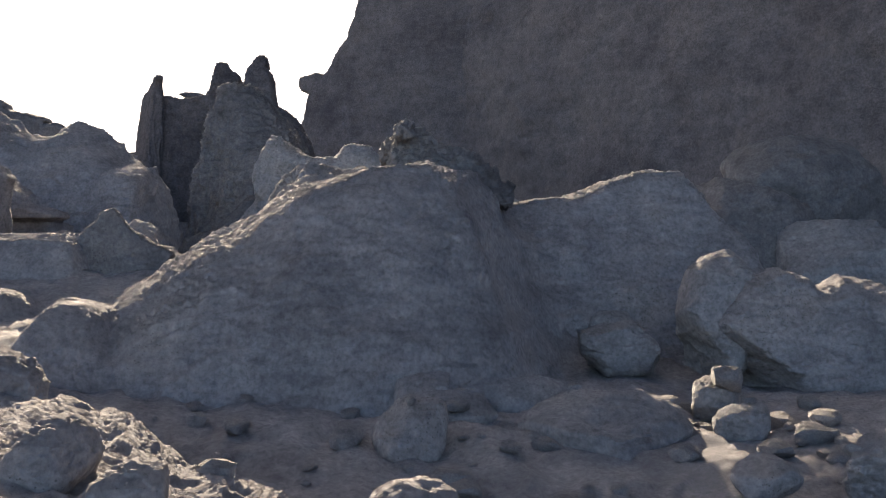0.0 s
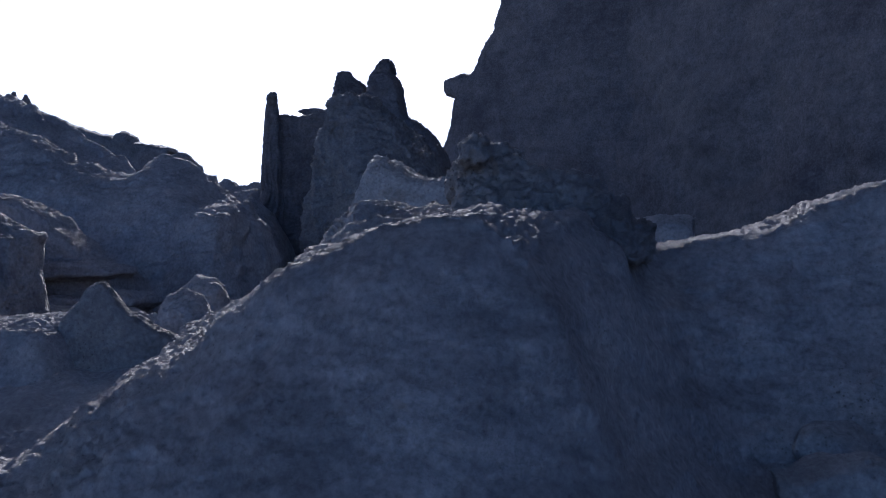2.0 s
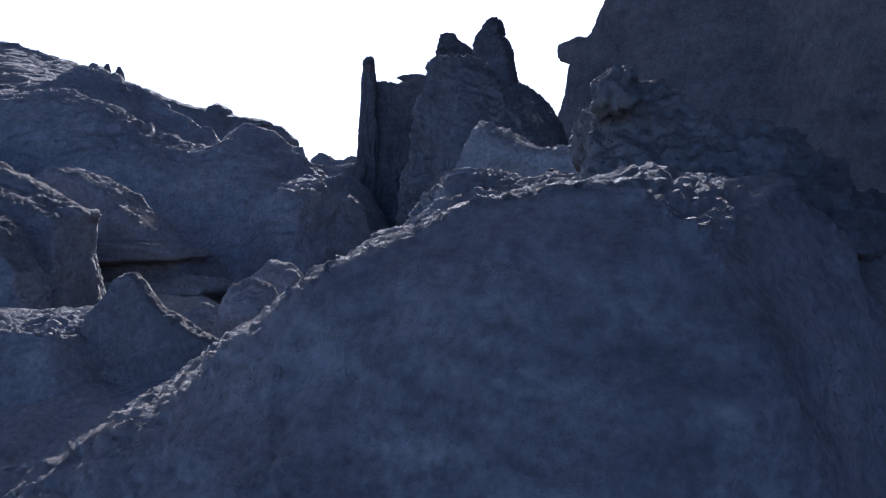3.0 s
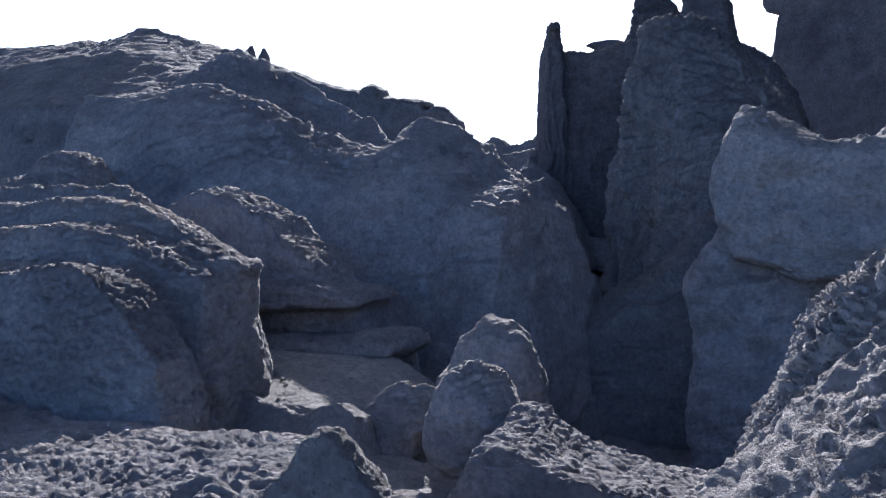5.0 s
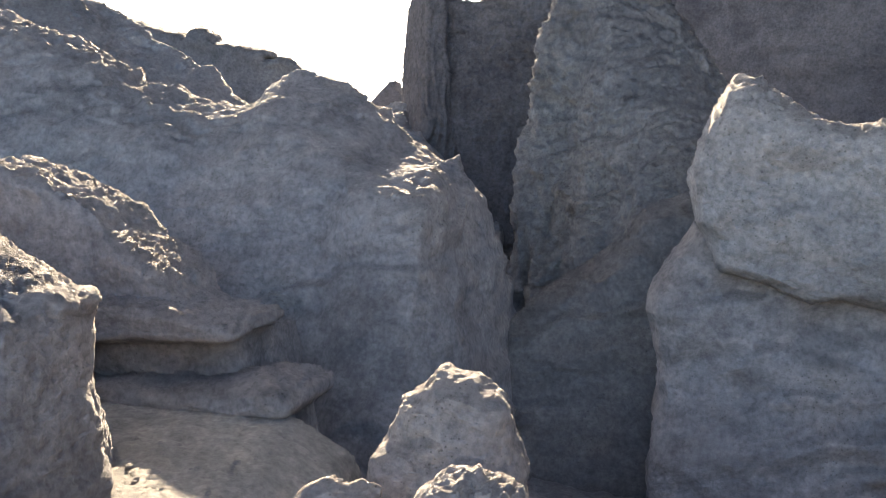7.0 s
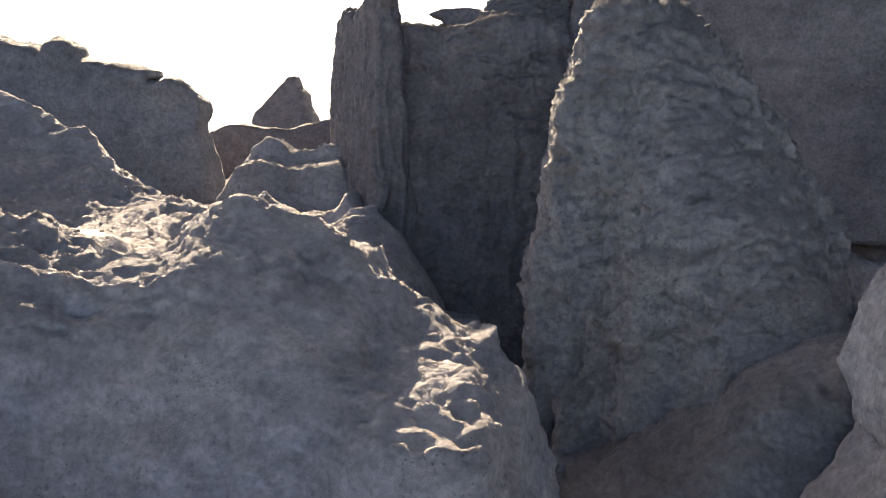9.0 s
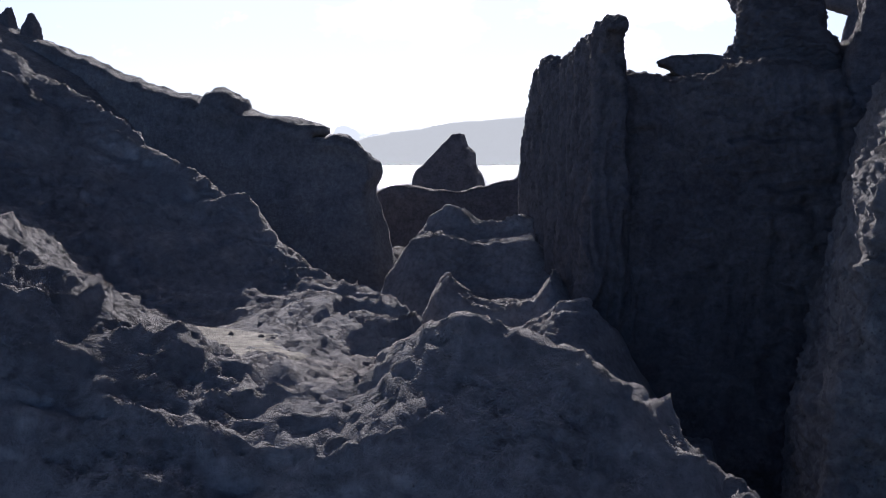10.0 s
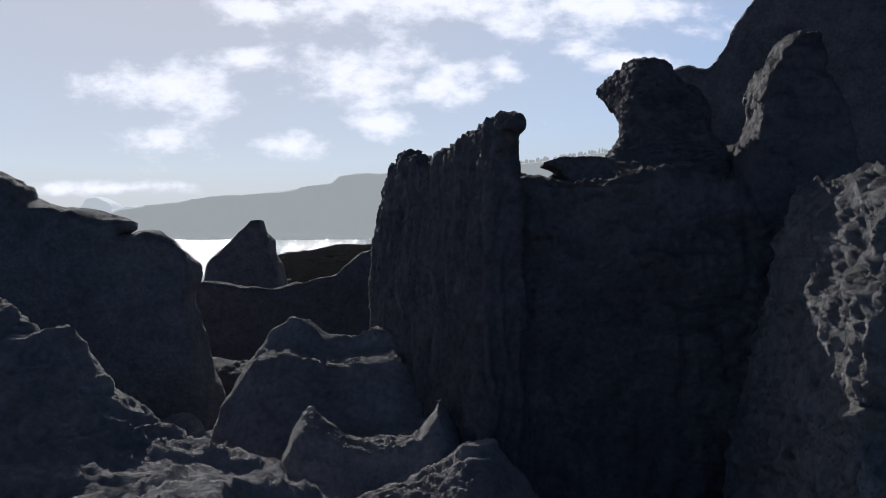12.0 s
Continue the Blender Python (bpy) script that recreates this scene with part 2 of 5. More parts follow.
def distance_material(name, colour, haze_glow):
    """Far land with the veil of miles of sea air painted in as a pale emission."""
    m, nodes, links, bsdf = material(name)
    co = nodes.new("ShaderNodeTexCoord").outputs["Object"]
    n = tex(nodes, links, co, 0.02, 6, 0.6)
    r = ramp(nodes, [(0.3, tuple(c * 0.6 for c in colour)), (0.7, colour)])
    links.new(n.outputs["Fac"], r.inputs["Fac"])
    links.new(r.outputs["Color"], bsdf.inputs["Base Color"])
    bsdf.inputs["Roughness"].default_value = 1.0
    bsdf.inputs["Emission Color"].default_value = (*haze_glow, 1)
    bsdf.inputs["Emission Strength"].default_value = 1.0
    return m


# the second colour is painted haze; nothing out there shines
FAR = distance_material("headland_painted_haze", (0.06, 0.065, 0.06), (0.148, 0.138, 0.114))
FARTHER = distance_material("islet_painted_haze", (0.06, 0.065, 0.07), (0.21, 0.2, 0.175))

# ---- shape tools ----
rng = np.random.default_rng(7)
PERM = np.concatenate([rng.permutation(256)] * 3).astype(np.int32)
GRAD = rng.normal(size=(256, 3)).astype(np.float32)
GRAD /= np.linalg.norm(GRAD, axis=1, keepdims=True)


def pnoise(p):
    """Gradient noise, about -0.7 to 0.7, at the rows of p."""
    i = np.floor(p).astype(np.int32)
    f = (p - i).astype(np.float32)
    i &= 255
    u = f * f * f * (f * (f * 6 - 15) + 10)
    out = np.zeros(len(p), np.float32)
    for dx in (0, 1):
        wx = u[:, 0] if dx else 1 - u[:, 0]
        for dy in (0, 1):
            wy = wx * (u[:, 1] if dy else 1 - u[:, 1])
            row = PERM[PERM[i[:, 0] + dx] + i[:, 1] + dy]
            for dz in (0, 1):
                g = GRAD[PERM[row + i[:, 2] + dz]]
                d = g[:, 0] * (f[:, 0] - dx) + g[:, 1] * (f[:, 1] - dy) + g[:, 2] * (f[:, 2] - dz)
                out += wy * (u[:, 2] if dz else 1 - u[:, 2]) * d
    return out


def fbm(p, octaves=4, gain=0.5):
    total, amp = np.zeros(len(p), np.float32), 1.0
    for n in range(octaves):
        total += amp * pnoise(p * 2.03**n + 17.3 * n)
        amp *= gain
    return total


def smin(a, b, k):
    h = np.clip(k - np.abs(a - b), 0, None) / k
    return np.minimum(a, b) - h * h * k * 0.25


def outline_distance(x, z, pts):
    """Signed distance, negative inside, on the x by z grid to a closed outline."""
    gx, gz = np.meshgrid(x, z, indexing="ij")
    d, side = np.full(gx.shape, 1e9), np.ones(gx.shape)
    n = len(pts)
    for a in range(n):
        (ax, az), (bx, bz) = pts[a], pts[(a + 1) % n]
        ex, ez = bx - ax, bz - az
        wx, wz = gx - ax, gz - az
        t = np.clip((wx * ex + wz * ez) / (ex * ex + ez * ez + 1e-12), 0, 1)
        d = np.minimum(d, (wx - ex * t) ** 2 + (wz - ez * t) ** 2)
        c1, c2, c3 = gz >= az, gz < bz, ex * wz > ez * wx
        side = np.where((c1 & c2 & c3) | (~c1 & ~c2 & ~c3), -side, side)
    return (side * np.sqrt(d)).astype(np.float32)


def slab(y, pts, front, back, flare=0.15, soft=0.12, base=0.0):
    """A mass with the outline pts in x and z about the plane y: front and back thickness, growing by flare downwards."""
    xs, zs = [p[0] for p in pts], [p[1] for p in pts]
    grow = flare * (max(zs) - min(zs))
    box = (min(xs), max(xs), y - front - grow, y + back + grow, min(zs), max(zs))

    def field(x, yy, z):
        d = outline_distance(x, z, pts)[:, None, :]
        more = flare * (max(zs) - z)[None, None, :]
        w = (yy - y)[None, :, None]
        t = np.maximum(-w - front - more, w - back - more)
        return -smin(-d, -t, soft) + 0 * w
    return box, field


def bank(a, b, pts, front, back, flare=0.05, soft=0.06):
    """A mass like slab's, standing along the line from a to b of the plan: pts are (metres from a, height); the front is on the left of that way."""
    way = Vector((b[0] - a[0], b[1] - a[1])).normalized()
    us, zs = [p[0] for p in pts], [p[1] for p in pts]
    grow = flare * (max(zs) - min(zs))
    ends = [(a[0] + way.x * u - way.y * w, a[1] + way.y * u + way.x * w) for u in (min(us), max(us)) for w in (front + grow, -back - grow)]
    box = (min(e[0] for e in ends), max(e[0] for e in ends), min(e[1] for e in ends), max(e[1] for e in ends), min(zs), max(zs))

    def field(x, y, z):
        gx, gy = x[:, None] - a[0], y[None, :] - a[1]
        u, w = gx * way.x + gy * way.y, gy * way.x - gx * way.y
        line = np.arange(u.min(), u.max() + 0.04, 0.02)
        d = outline_distance(line, z, pts)
        d = d[np.clip(np.rint((u - line[0]) / 0.02).astype(int), 0, len(line) - 1)]
        more = flare * (max(zs) - z)[None, None, :]
        t = np.maximum(w[:, :, None] - front - more, -w[:, :, None] - back - more)
        return -smin(-d, -t, soft)
    return box, field


def loft(profiles, bottom, end=2.5, keep=0.7):
    """A mass whose top runs from profile to profile: (y, [(x, z), ...]) in the order of y. end: the fall past the first and last."""
    every = [p for _, pts in profiles for p in pts]
    xs, zs, ys = [p[0] for p in every], [p[1] for p in every], [y for y, _ in profiles]
    reach = (max(zs) - bottom) / end
    box = (min(xs), max(xs), ys[0] - reach, ys[-1] + reach, bottom, max(zs))

    def field(x, y, z):
        rows = np.stack([np.interp(x, [p[0] for p in pts], [p[1] for p in pts]) for _, pts in profiles])
        at = np.interp(y, ys, range(len(ys)))
        lo = np.clip(np.floor(at).astype(int), 0, max(len(ys) - 2, 0))
        hi = np.minimum(lo + 1, len(ys) - 1)
        t = at - lo
        top = rows[lo] * (1 - t)[:, None] + rows[hi] * t[:, None]
        past = np.maximum(ys[0] - y, 0) + np.maximum(y - ys[-1], 0)
        top = (top - end * past[:, None]).T[:, :, None]
        return np.maximum((z[None, None, :] - top) * keep, bottom - z[None, None, :]).astype(np.float32)
    return box, field


def blob(c, r, turn=0.0, power=2.4, tilt=0.0):
    """A rounded boulder: centre, radii, turn about z and tilt about its y, in degrees."""
    m = np.array((Matrix.Rotation(radians(turn), 3, "Z") @ Matrix.Rotation(radians(tilt), 3, "Y")).transposed())
    big = max(r)
    box = (c[0] - big, c[0] + big, c[1] - big, c[1] + big, c[2] - big, c[2] + big)

    def field(x, y, z):
        g = [x[:, None, None] - c[0], y[None, :, None] - c[1], z[None, None, :] - c[2]]
        q = sum((np.abs(sum(m[a][b] * g[b] for b in range(3)) / r[a]) + 1e-6) ** power for a in range(3))
        return ((q ** (1 / power) - 1) * min(r)).astype(np.float32)
    return box, field


EDGES = [((0, 0, 0), (1, 0, 0)), ((0, 1, 0), (1, 1, 0)), ((0, 0, 1), (1, 0, 1)), ((0, 1, 1), (1, 1, 1)),
         ((0, 0, 0), (0, 1, 0)), ((1, 0, 0), (1, 1, 0)), ((0, 0, 1), (0, 1, 1)), ((1, 0, 1), (1, 1, 1)),
         ((0, 0, 0), (0, 0, 1)), ((1, 0, 0), (1, 0, 1)), ((0, 1, 0), (0, 1, 1)), ((1, 1, 0), (1, 1, 1))]


def skin(f):
    """The zero surface of a field on a grid: vertices in grid steps, and quads facing out."""
    s = (f < 0)
    n = [c - 1 for c in f.shape]
    cut = lambda g, o: g[o[0]:o[0] + n[0], o[1]:o[1] + n[1], o[2]:o[2] + n[2]]
    count = sum(cut(s, (a, b, c)).astype(np.int8) for a in (0, 1) for b in (0, 1) for c in (0, 1))
    cells = np.argwhere((count > 0) & (count < 8))
    index = np.full(n, -1, np.int32)
    index[tuple(cells.T)] = np.arange(len(cells))
    total, hits = np.zeros((len(cells), 3)), np.zeros(len(cells))
    for a, b in EDGES:
        fa, fb = f[tuple((cells + a).T)], f[tuple((cells + b).T)]
        crossed = (fa < 0) != (fb < 0)
        t = np.where(crossed, fa / np.where(crossed, fa - fb, 1), 0)
        total += crossed[:, None] * (np.array(a) + t[:, None] * (np.array(b) - np.array(a)))
        hits += crossed
    verts = cells + total / hits[:, None]
    quads = []
    for axis in range(3):
        o, p = [(1, 2), (2, 0), (0, 1)][axis]
        step = np.zeros(3, int); step[axis] = 1
        a = s[tuple(slice(0, n[d]) for d in range(3))]
        b = s[tuple(slice(step[d], n[d] + step[d]) for d in range(3))]
        at = np.argwhere(a != b)
        at = at[(at[:, o] > 0) & (at[:, p] > 0)]
        out = a[tuple(at.T)]
        eo, ep = np.zeros(3, int), np.zeros(3, int)
        eo[o], ep[p] = 1, 1
        q = np.stack([index[tuple((at - d).T)] for d in (eo + ep, ep, 0 * eo, eo)], 1)
        quads.append(np.where(out[:, None], q, q[:, ::-1]))
    return verts, np.concatenate(quads)


def finer(verts, quads):
    """Each quad cut into four."""
    e = np.concatenate([quads[:, [a, (a + 1) % 4]] for a in range(4)])
    e.sort(axis=1)
    keys, back = np.unique(e[:, 0].astype(np.int64) * len(verts) + e[:, 1], return_inverse=True)
    mids = (verts[keys // len(verts)] + verts[keys % len(verts)]) / 2
    back = back.reshape(4, -1).T + len(verts)
    centre = np.arange(len(quads)) + len(verts) + len(mids)
    verts = np.concatenate([verts, mids, verts[quads].mean(1)])
    return verts, np.concatenate([np.stack([quads[:, a], back[:, a], centre, back[:, (a + 3) % 4]], 1) for a in range(4)])


def normals(verts, quads):
    p = verts[quads]
    fn = np.cross(p[:, 2] - p[:, 0], p[:, 3] - p[:, 1])
    vn = np.stack([np.bincount(quads.ravel(), np.repeat(fn[:, a], 4), len(verts)) for a in range(3)], 1)
    return vn / (np.linalg.norm(vn, axis=1, keepdims=True) + 1e-12)


def mesh_of(name, verts, quads, mat):
    me = bpy.data.meshes.new(name)
    me.vertices.add(len(verts))
    me.vertices.foreach_set("co", np.asarray(verts, np.float32).ravel())
    me.loops.add(quads.size)
    me.loops.foreach_set("vertex_index", quads.ravel().astype(np.int32))
    me.polygons.add(len(quads))
    me.polygons.foreach_set("loop_start", np.arange(len(quads), dtype=np.int32) * 4)
    me.polygons.foreach_set("loop_total", np.full(len(quads), 4, np.int32))
    me.update(calc_edges=True)
    me.validate()
    me.polygons.foreach_set("use_smooth", np.ones(len(quads), bool))
    me.materials.append(mat)
    return me


def facets(p, size):
    """Blocky breaks: each jointed block of about the given size leans its own way."""
    q = p / size
    base = np.floor(q - 0.5).astype(np.int32)
    best, lean = np.full(len(p), 9.0, np.float32), np.zeros(len(p), np.float32)
    for dx in (0, 1):
        for dy in (0, 1):
            for dz in (0, 1):
                c = base + np.array([dx, dy, dz])
                k = PERM[PERM[PERM[c[:, 0] & 255] + (c[:, 1] & 255)] + (c[:, 2] & 255)]
                off = q - (c + 0.5 + 0.42 * GRAD[k])
                d = (off * off).sum(1)
                nearer = d < best
                best = np.where(nearer, d, best)
                lean = np.where(nearer, (off * GRAD[(k + 91) & 255]).sum(1), lean)
    return lean


def weather(verts, quads, lumps, crags, layers, pits, big=1.0, flank=0.1, flutes=0.0, knobs=0.0):
    """Wears a surface: broad lumps, shingled crests along the bedding, undercut ledges, flutes, pits and clinker knobs, each in metres. Tops are rough, flanks are scoured to the share flank."""
    n = normals(verts, quads)
    p = verts
    up = np.clip((n[:, 2] - 0.48) / 0.36, 0, 1)
    up = up * up * (3 - 2 * up)
    rough = flank + (1 - flank) * up
    w = p + 0.13 * big * np.stack([pnoise(p * 2.3 / big + k) for k in (3.0, 19.0, 41.0)], 1)
    along, across = w[:, 0] * 0.97 + w[:, 2] * 0.23, w[:, 2] * 0.97 - w[:, 0] * 0.23
    wide = p * np.array([1.2, 1.2, 1.9]) / big
    move = lumps * (0.75 * fbm(wide, 6, 0.5) + 0.5 * (0.22 - np.abs(fbm(wide * 1.3 + 9, 4, 0.5))))
    move += lumps * 0.08 * facets(w, 0.42 * big) * (1 - 0.5 * up)
    q = np.stack([along * 3.0, w[:, 1] * 7.5, across * 11.0], 1) / big
    crest = 0.4 - np.abs(fbm(q + 31, 5, 0.55)) * 1.5
    k = w[:, 1] * 6.5 / big + across * 5.0 / big + 1.5 * fbm(p * np.array([2.0, 3.2, 3.2]) / big + 11, 3)
    saw = k - np.floor(k)
    shingle = np.minimum(saw**1.6, (1 - saw) * 6) - 0.35
    fade = np.clip(0.55 + 1.5 * fbm(p * 1.9 / big + 23, 2), 0.1, 1.15)
    move += rough * crags * fade * (0.8 * crest + 0.4 * shingle)
    if layers:
        k = (across * 4.2 + w[:, 1] * 0.3) / big + 1.3 * fbm(p * np.array([1.1, 1.1, 1.4]) / big, 4)
        saw = k - np.floor(k)
        shown = np.clip(0.2 + 2.0 * fbm(p * np.array([1.1, 1.1, 1.6]) / big + 70, 3), 0, 1)
        move += layers * (0.3 + 0.7 * rough) * shown * (np.minimum(saw**2.2, (1 - saw) * 6) - 0.25)
    if flutes:
        q = w * np.array([7.0, 7.0, 1.0]) / big
        move += flutes * (0.3 - np.abs(fbm(q + 50, 4, 0.52)) * 1.7)
    if pits:
        grain = fbm(w * np.array([15.0, 24.0, 30.0]) + 5, 4, 0.62)
        hole = np.clip(pnoise(w * 7 + 3) + 0.5 * pnoise(p * 17) - 0.16, 0, 0.5)
        move += rough * pits * (1.1 * (0.3 - np.abs(grain) * 1.6) - hole * 1.2)
    if knobs:
        move += knobs * (np.abs(pnoise(p * 13 + 7)) * 1.6 + np.abs(pnoise(p * 29 + 3)) * 0.9 + 0.5 * np.abs(pnoise(p * 57)) - 0.6)
    return verts + n * move[:, None]


GROUND = [
    (-300, [(-300, 9), (0, 6), (300, 12)]),
    (-12, [(-30, 2.5), (-6, 0.6), (0, 0.2), (6, 0.8), (30, 9)]),
    (2.5, [(-30, 3), (-4, 0.3), (-1.5, 0.0), (1, -0.06), (3, 0.15), (8, 1.5), (30, 6)]),
    (3.7, [(-30, 3.1), (-4, 0.5), (-2.4, 0.18), (-1.2, 0.06), (0, 0.0), (1.2, 0.04), (3, 0.25), (8, 1.5), (30, 6)]),
    (4.6, [(-30, 3.2), (-4, 0.6), (-2.4, 0.22), (0, 0.2), (1.2, 0.22), (3, 0.35), (8, 1.5), (30, 6)]),
    (6.2, [(-30, 3.4), (-5, 1.0), (-3, 0.68), (-2.5, 0.6), (-2.2, 0.58), (-1.5, 0.35), (2, 0.3), (4, 0.6), (9, 2), (30, 6)]),
    (6.85, [(-30, 3.5), (-6, 1.1), (-3.3, 0.82), (-2.7, 0.84), (-1.9, 0.86), (-1.4, 0.6), (0, 0.4), (2, 0.5), (5, 0.8), (30, 6)]),
    (7.4, [(-30, 3.5), (-6, 1.1), (-3.3, 0.75), (-2.7, 0.8), (-1.9, 0.8), (-1.4, 0.6), (0, 0.4), (2, 0.5), (5, 0.8), (30, 6)]),
    (8.6, [(-30, 3.6), (-5, 0.9), (-4, 0.75), (-3.3, 0.72), (-2.7, 0.68), (-1.6, 0.6), (0, 0.7), (4, 0.9), (30, 6)]),
    (9.3, [(-30, 3.6), (-6, 1.0), (-4, 0.75), (-3.2, 0.55), (-2.6, 0.1), (-1.2, 0.1), (0, 0.6), (3, 1.0), (30, 6)]),
    (10.4, [(-30, 3.6), (-6, 1.2), (-4, 0.8), (-3.2, 0.2), (-1, 0.0), (0, 0.6), (2, 1.0), (30, 6)]),
    (12, [(-30, 3.4), (-7, 1.5), (-5, 1.0), (-3.4, 0.2), (-2, 0.2), (0, 0.5), (3, 0.8), (30, 6)]),
    (14.3, [(-30, 3.2), (-8, 2.2), (-6, 1.9), (-5, 1.7), (-3.5, 1.2), (0, 0.8), (4, 1.0), (30, 16)]),
    (18, [(-30, 2.4), (-9, 1.4), (-8, 1.2), (-5, 1.2), (-2, 1.4), (3, 1.6), (30, 16)]),
    (20.5, [(-30, 1.8), (-9, 0.4), (-8, 0.2), (-4, 0.2), (0, 2.4), (30, 15)]),
    (22.5, [(-30, 1.0), (-9, -0.8), (-8, -1.0), (-4, -1.0), (0, 2), (30, 15)]),
    (26, [(-40, -2.6), (2, -2.6), (14, 2), (40, 12)]),
    (34, [(-40, -3), (4, -3), (16, 2), (40, 12)]),
    (60, [(-60, -3), (0, -3), (60, 6)]),
    (300, [(-300, -20), (300, -15)]),
]


def ground_height(x, y):
    """The lie of the land at places of the plan, before its small roughness."""
    ys = [row[0] for row in GROUND]
    rows = np.stack([np.interp(x, [p[0] for p in pts], [p[1] for p in pts]) for _, pts in GROUND])
    at = np.interp(y, ys, range(len(ys)))
    lo = np.clip(np.floor(at).astype(int), 0, len(ys) - 2)
    each = np.arange(len(x))
    return rows[lo, each] * (1 - at + lo) + rows[lo + 1, each] * (at - lo)


def mass(shapes, h, blend, cuts, wear, chips=0):
    """Grows shapes into one another, drops what lies in the ground, and weathers the rest."""
    pad = 3 * h
    boxes = np.array([b for b, _ in shapes])
    lo, hi = boxes[:, ::2].min(0) - pad, boxes[:, 1::2].max(0) + pad
    x, y, z = (np.arange(a, b + h, h) for a, b in zip(lo, hi))
    f = None
    for _, field in shapes:
        g = field(x, y, z)
        f = g if f is None else smin(f, g, blend)
    f = np.ascontiguousarray(f, np.float32)
    if chips:  # flat breaks all round
        pick = np.random.default_rng(int(abs(lo.sum()) * 1000))
        mid, half = (lo + hi) / 2, (hi - lo) / 2 - pad
        for way in pick.normal(size=(chips, 3)):
            way /= np.linalg.norm(way)
            far = np.linalg.norm(way * half) * pick.uniform(0.62, 0.88)
            cutting = sum((g - m) * v for g, m, v in zip(np.ix_(x, y, z), mid, way)) - far
            f = -smin(-f, -cutting.astype(np.float32), 0.02)
    for edge in (f[0], f[-1], f[:, 0], f[:, -1], f[:, :, 0], f[:, :, -1]):
        np.maximum(edge, h * 0.5, out=edge)
    verts, quads = skin(f)
    verts = verts * h + lo
    if lo[1] < 60:
        buried = verts[:, 2] < ground_height(verts[:, 0], verts[:, 1]) - 0.16
        quads = quads[~buried[quads].all(1)]
        used = np.unique(quads)
        slot = np.zeros(len(verts), int)
        slot[used] = np.arange(len(used))
        verts, quads = verts[used], slot[quads]
    for _ in range(cuts):
        verts, quads = finer(verts, quads)
    return weather(verts, quads, **wear), quads


def rock(name, label, shapes, mat, h=0.03, blend=0.15, lumps=0.05, crags=0.04, layers=0.02, pits=0.01, cuts=1, big=1.0, flank=0.1, flutes=0.0, knobs=0.0, chips=0, parts=(), category="rock", group="", kind=""):
    """One rock. parts: a name, or a name and its own wear, for each shape where they stand apart as limbs of the rock, each a mesh of its own."""
    wear = dict(lumps=lumps, crags=crags, layers=layers, pits=pits, big=big, flank=flank, flutes=flutes, knobs=knobs)
    if not parts:
        verts, quads = mass(shapes, h, blend, cuts, wear, chips)
        return tagged(new(name, mesh_of(name, verts, quads, mat)), label, category, group, kind)
    whole = new(name)
    boxes = np.array([box for box, _ in shapes])
    base = Vector((*((boxes[:, ::2].min(0) + boxes[:, 1::2].max(0)) / 2)[:2], boxes[:, 4].min()))
    whole.location = base
    for entry, shape in zip(parts, shapes):
        part_name, own = (entry, {}) if isinstance(entry, str) else entry
        verts, quads = mass([shape], h, blend, cuts, {**wear, **own})
        limb = new(part_name, mesh_of(part_name, verts, quads, mat))
        limb.parent = whole
        limb.location = -base
    return tagged(whole, label, category, group, kind)


# ---- ground and sea ----
def stretch(a, b, fine, n):
    """n places either side of a to b, growing outwards, and steps of fine between."""
    out = np.cumsum(fine * 1.13 ** np.arange(1, n))
    return np.concatenate([a - out[::-1], np.arange(a, b, fine), b + out])


def build_ground():
    x, y = stretch(-4, 3.2, 0.042, 52), stretch(2.2, 10, 0.045, 52)
    gx, gy = np.meshgrid(x, y, indexing="ij")
    top = ground_height(gx.ravel(), gy.ravel()).reshape(gx.shape)
    verts = np.stack([gx, gy, top], -1).reshape(-1, 3)
    p = verts * [1, 1, 0]
    near = np.exp(-((gx.ravel() + 2) ** 2 + (gy.ravel() - 7) ** 2) / 120)
    verts[:, 2] += 0.07 * fbm(p * 1.4, 3) + near * (0.07 * (0.3 - np.abs(fbm(p * 3.1 + 5, 4)) * 1.5) + 0.02 * fbm(p * 14, 4) + 0.02 * facets(p + 0.1 * pnoise(p * 2)[:, None], 0.22))
    nx, ny = len(x), len(y)
    i = (np.arange(nx - 1)[:, None] * ny + np.arange(ny - 1)[None]).ravel()
    quads = np.stack([i, i + ny, i + ny + 1, i + 1], 1)
    return tagged(new("ground", mesh_of("ground", verts, quads, LAVA)), "dark volcanic ground of worn lava and grit", "ground", kind="structure")


build_ground()

water = bmesh.new()
bmesh.ops.create_grid(water, x_segments=4, y_segments=4, size=4500)
water_mesh = bpy.data.meshes.new("water")
water.to_mesh(water_mesh)
water.free()
water_mesh.materials.append(SEA)
sea = tagged(new("water", water_mesh), "glittering sea under low sun", "sea", kind="structure")
sea.location.z = -1.6

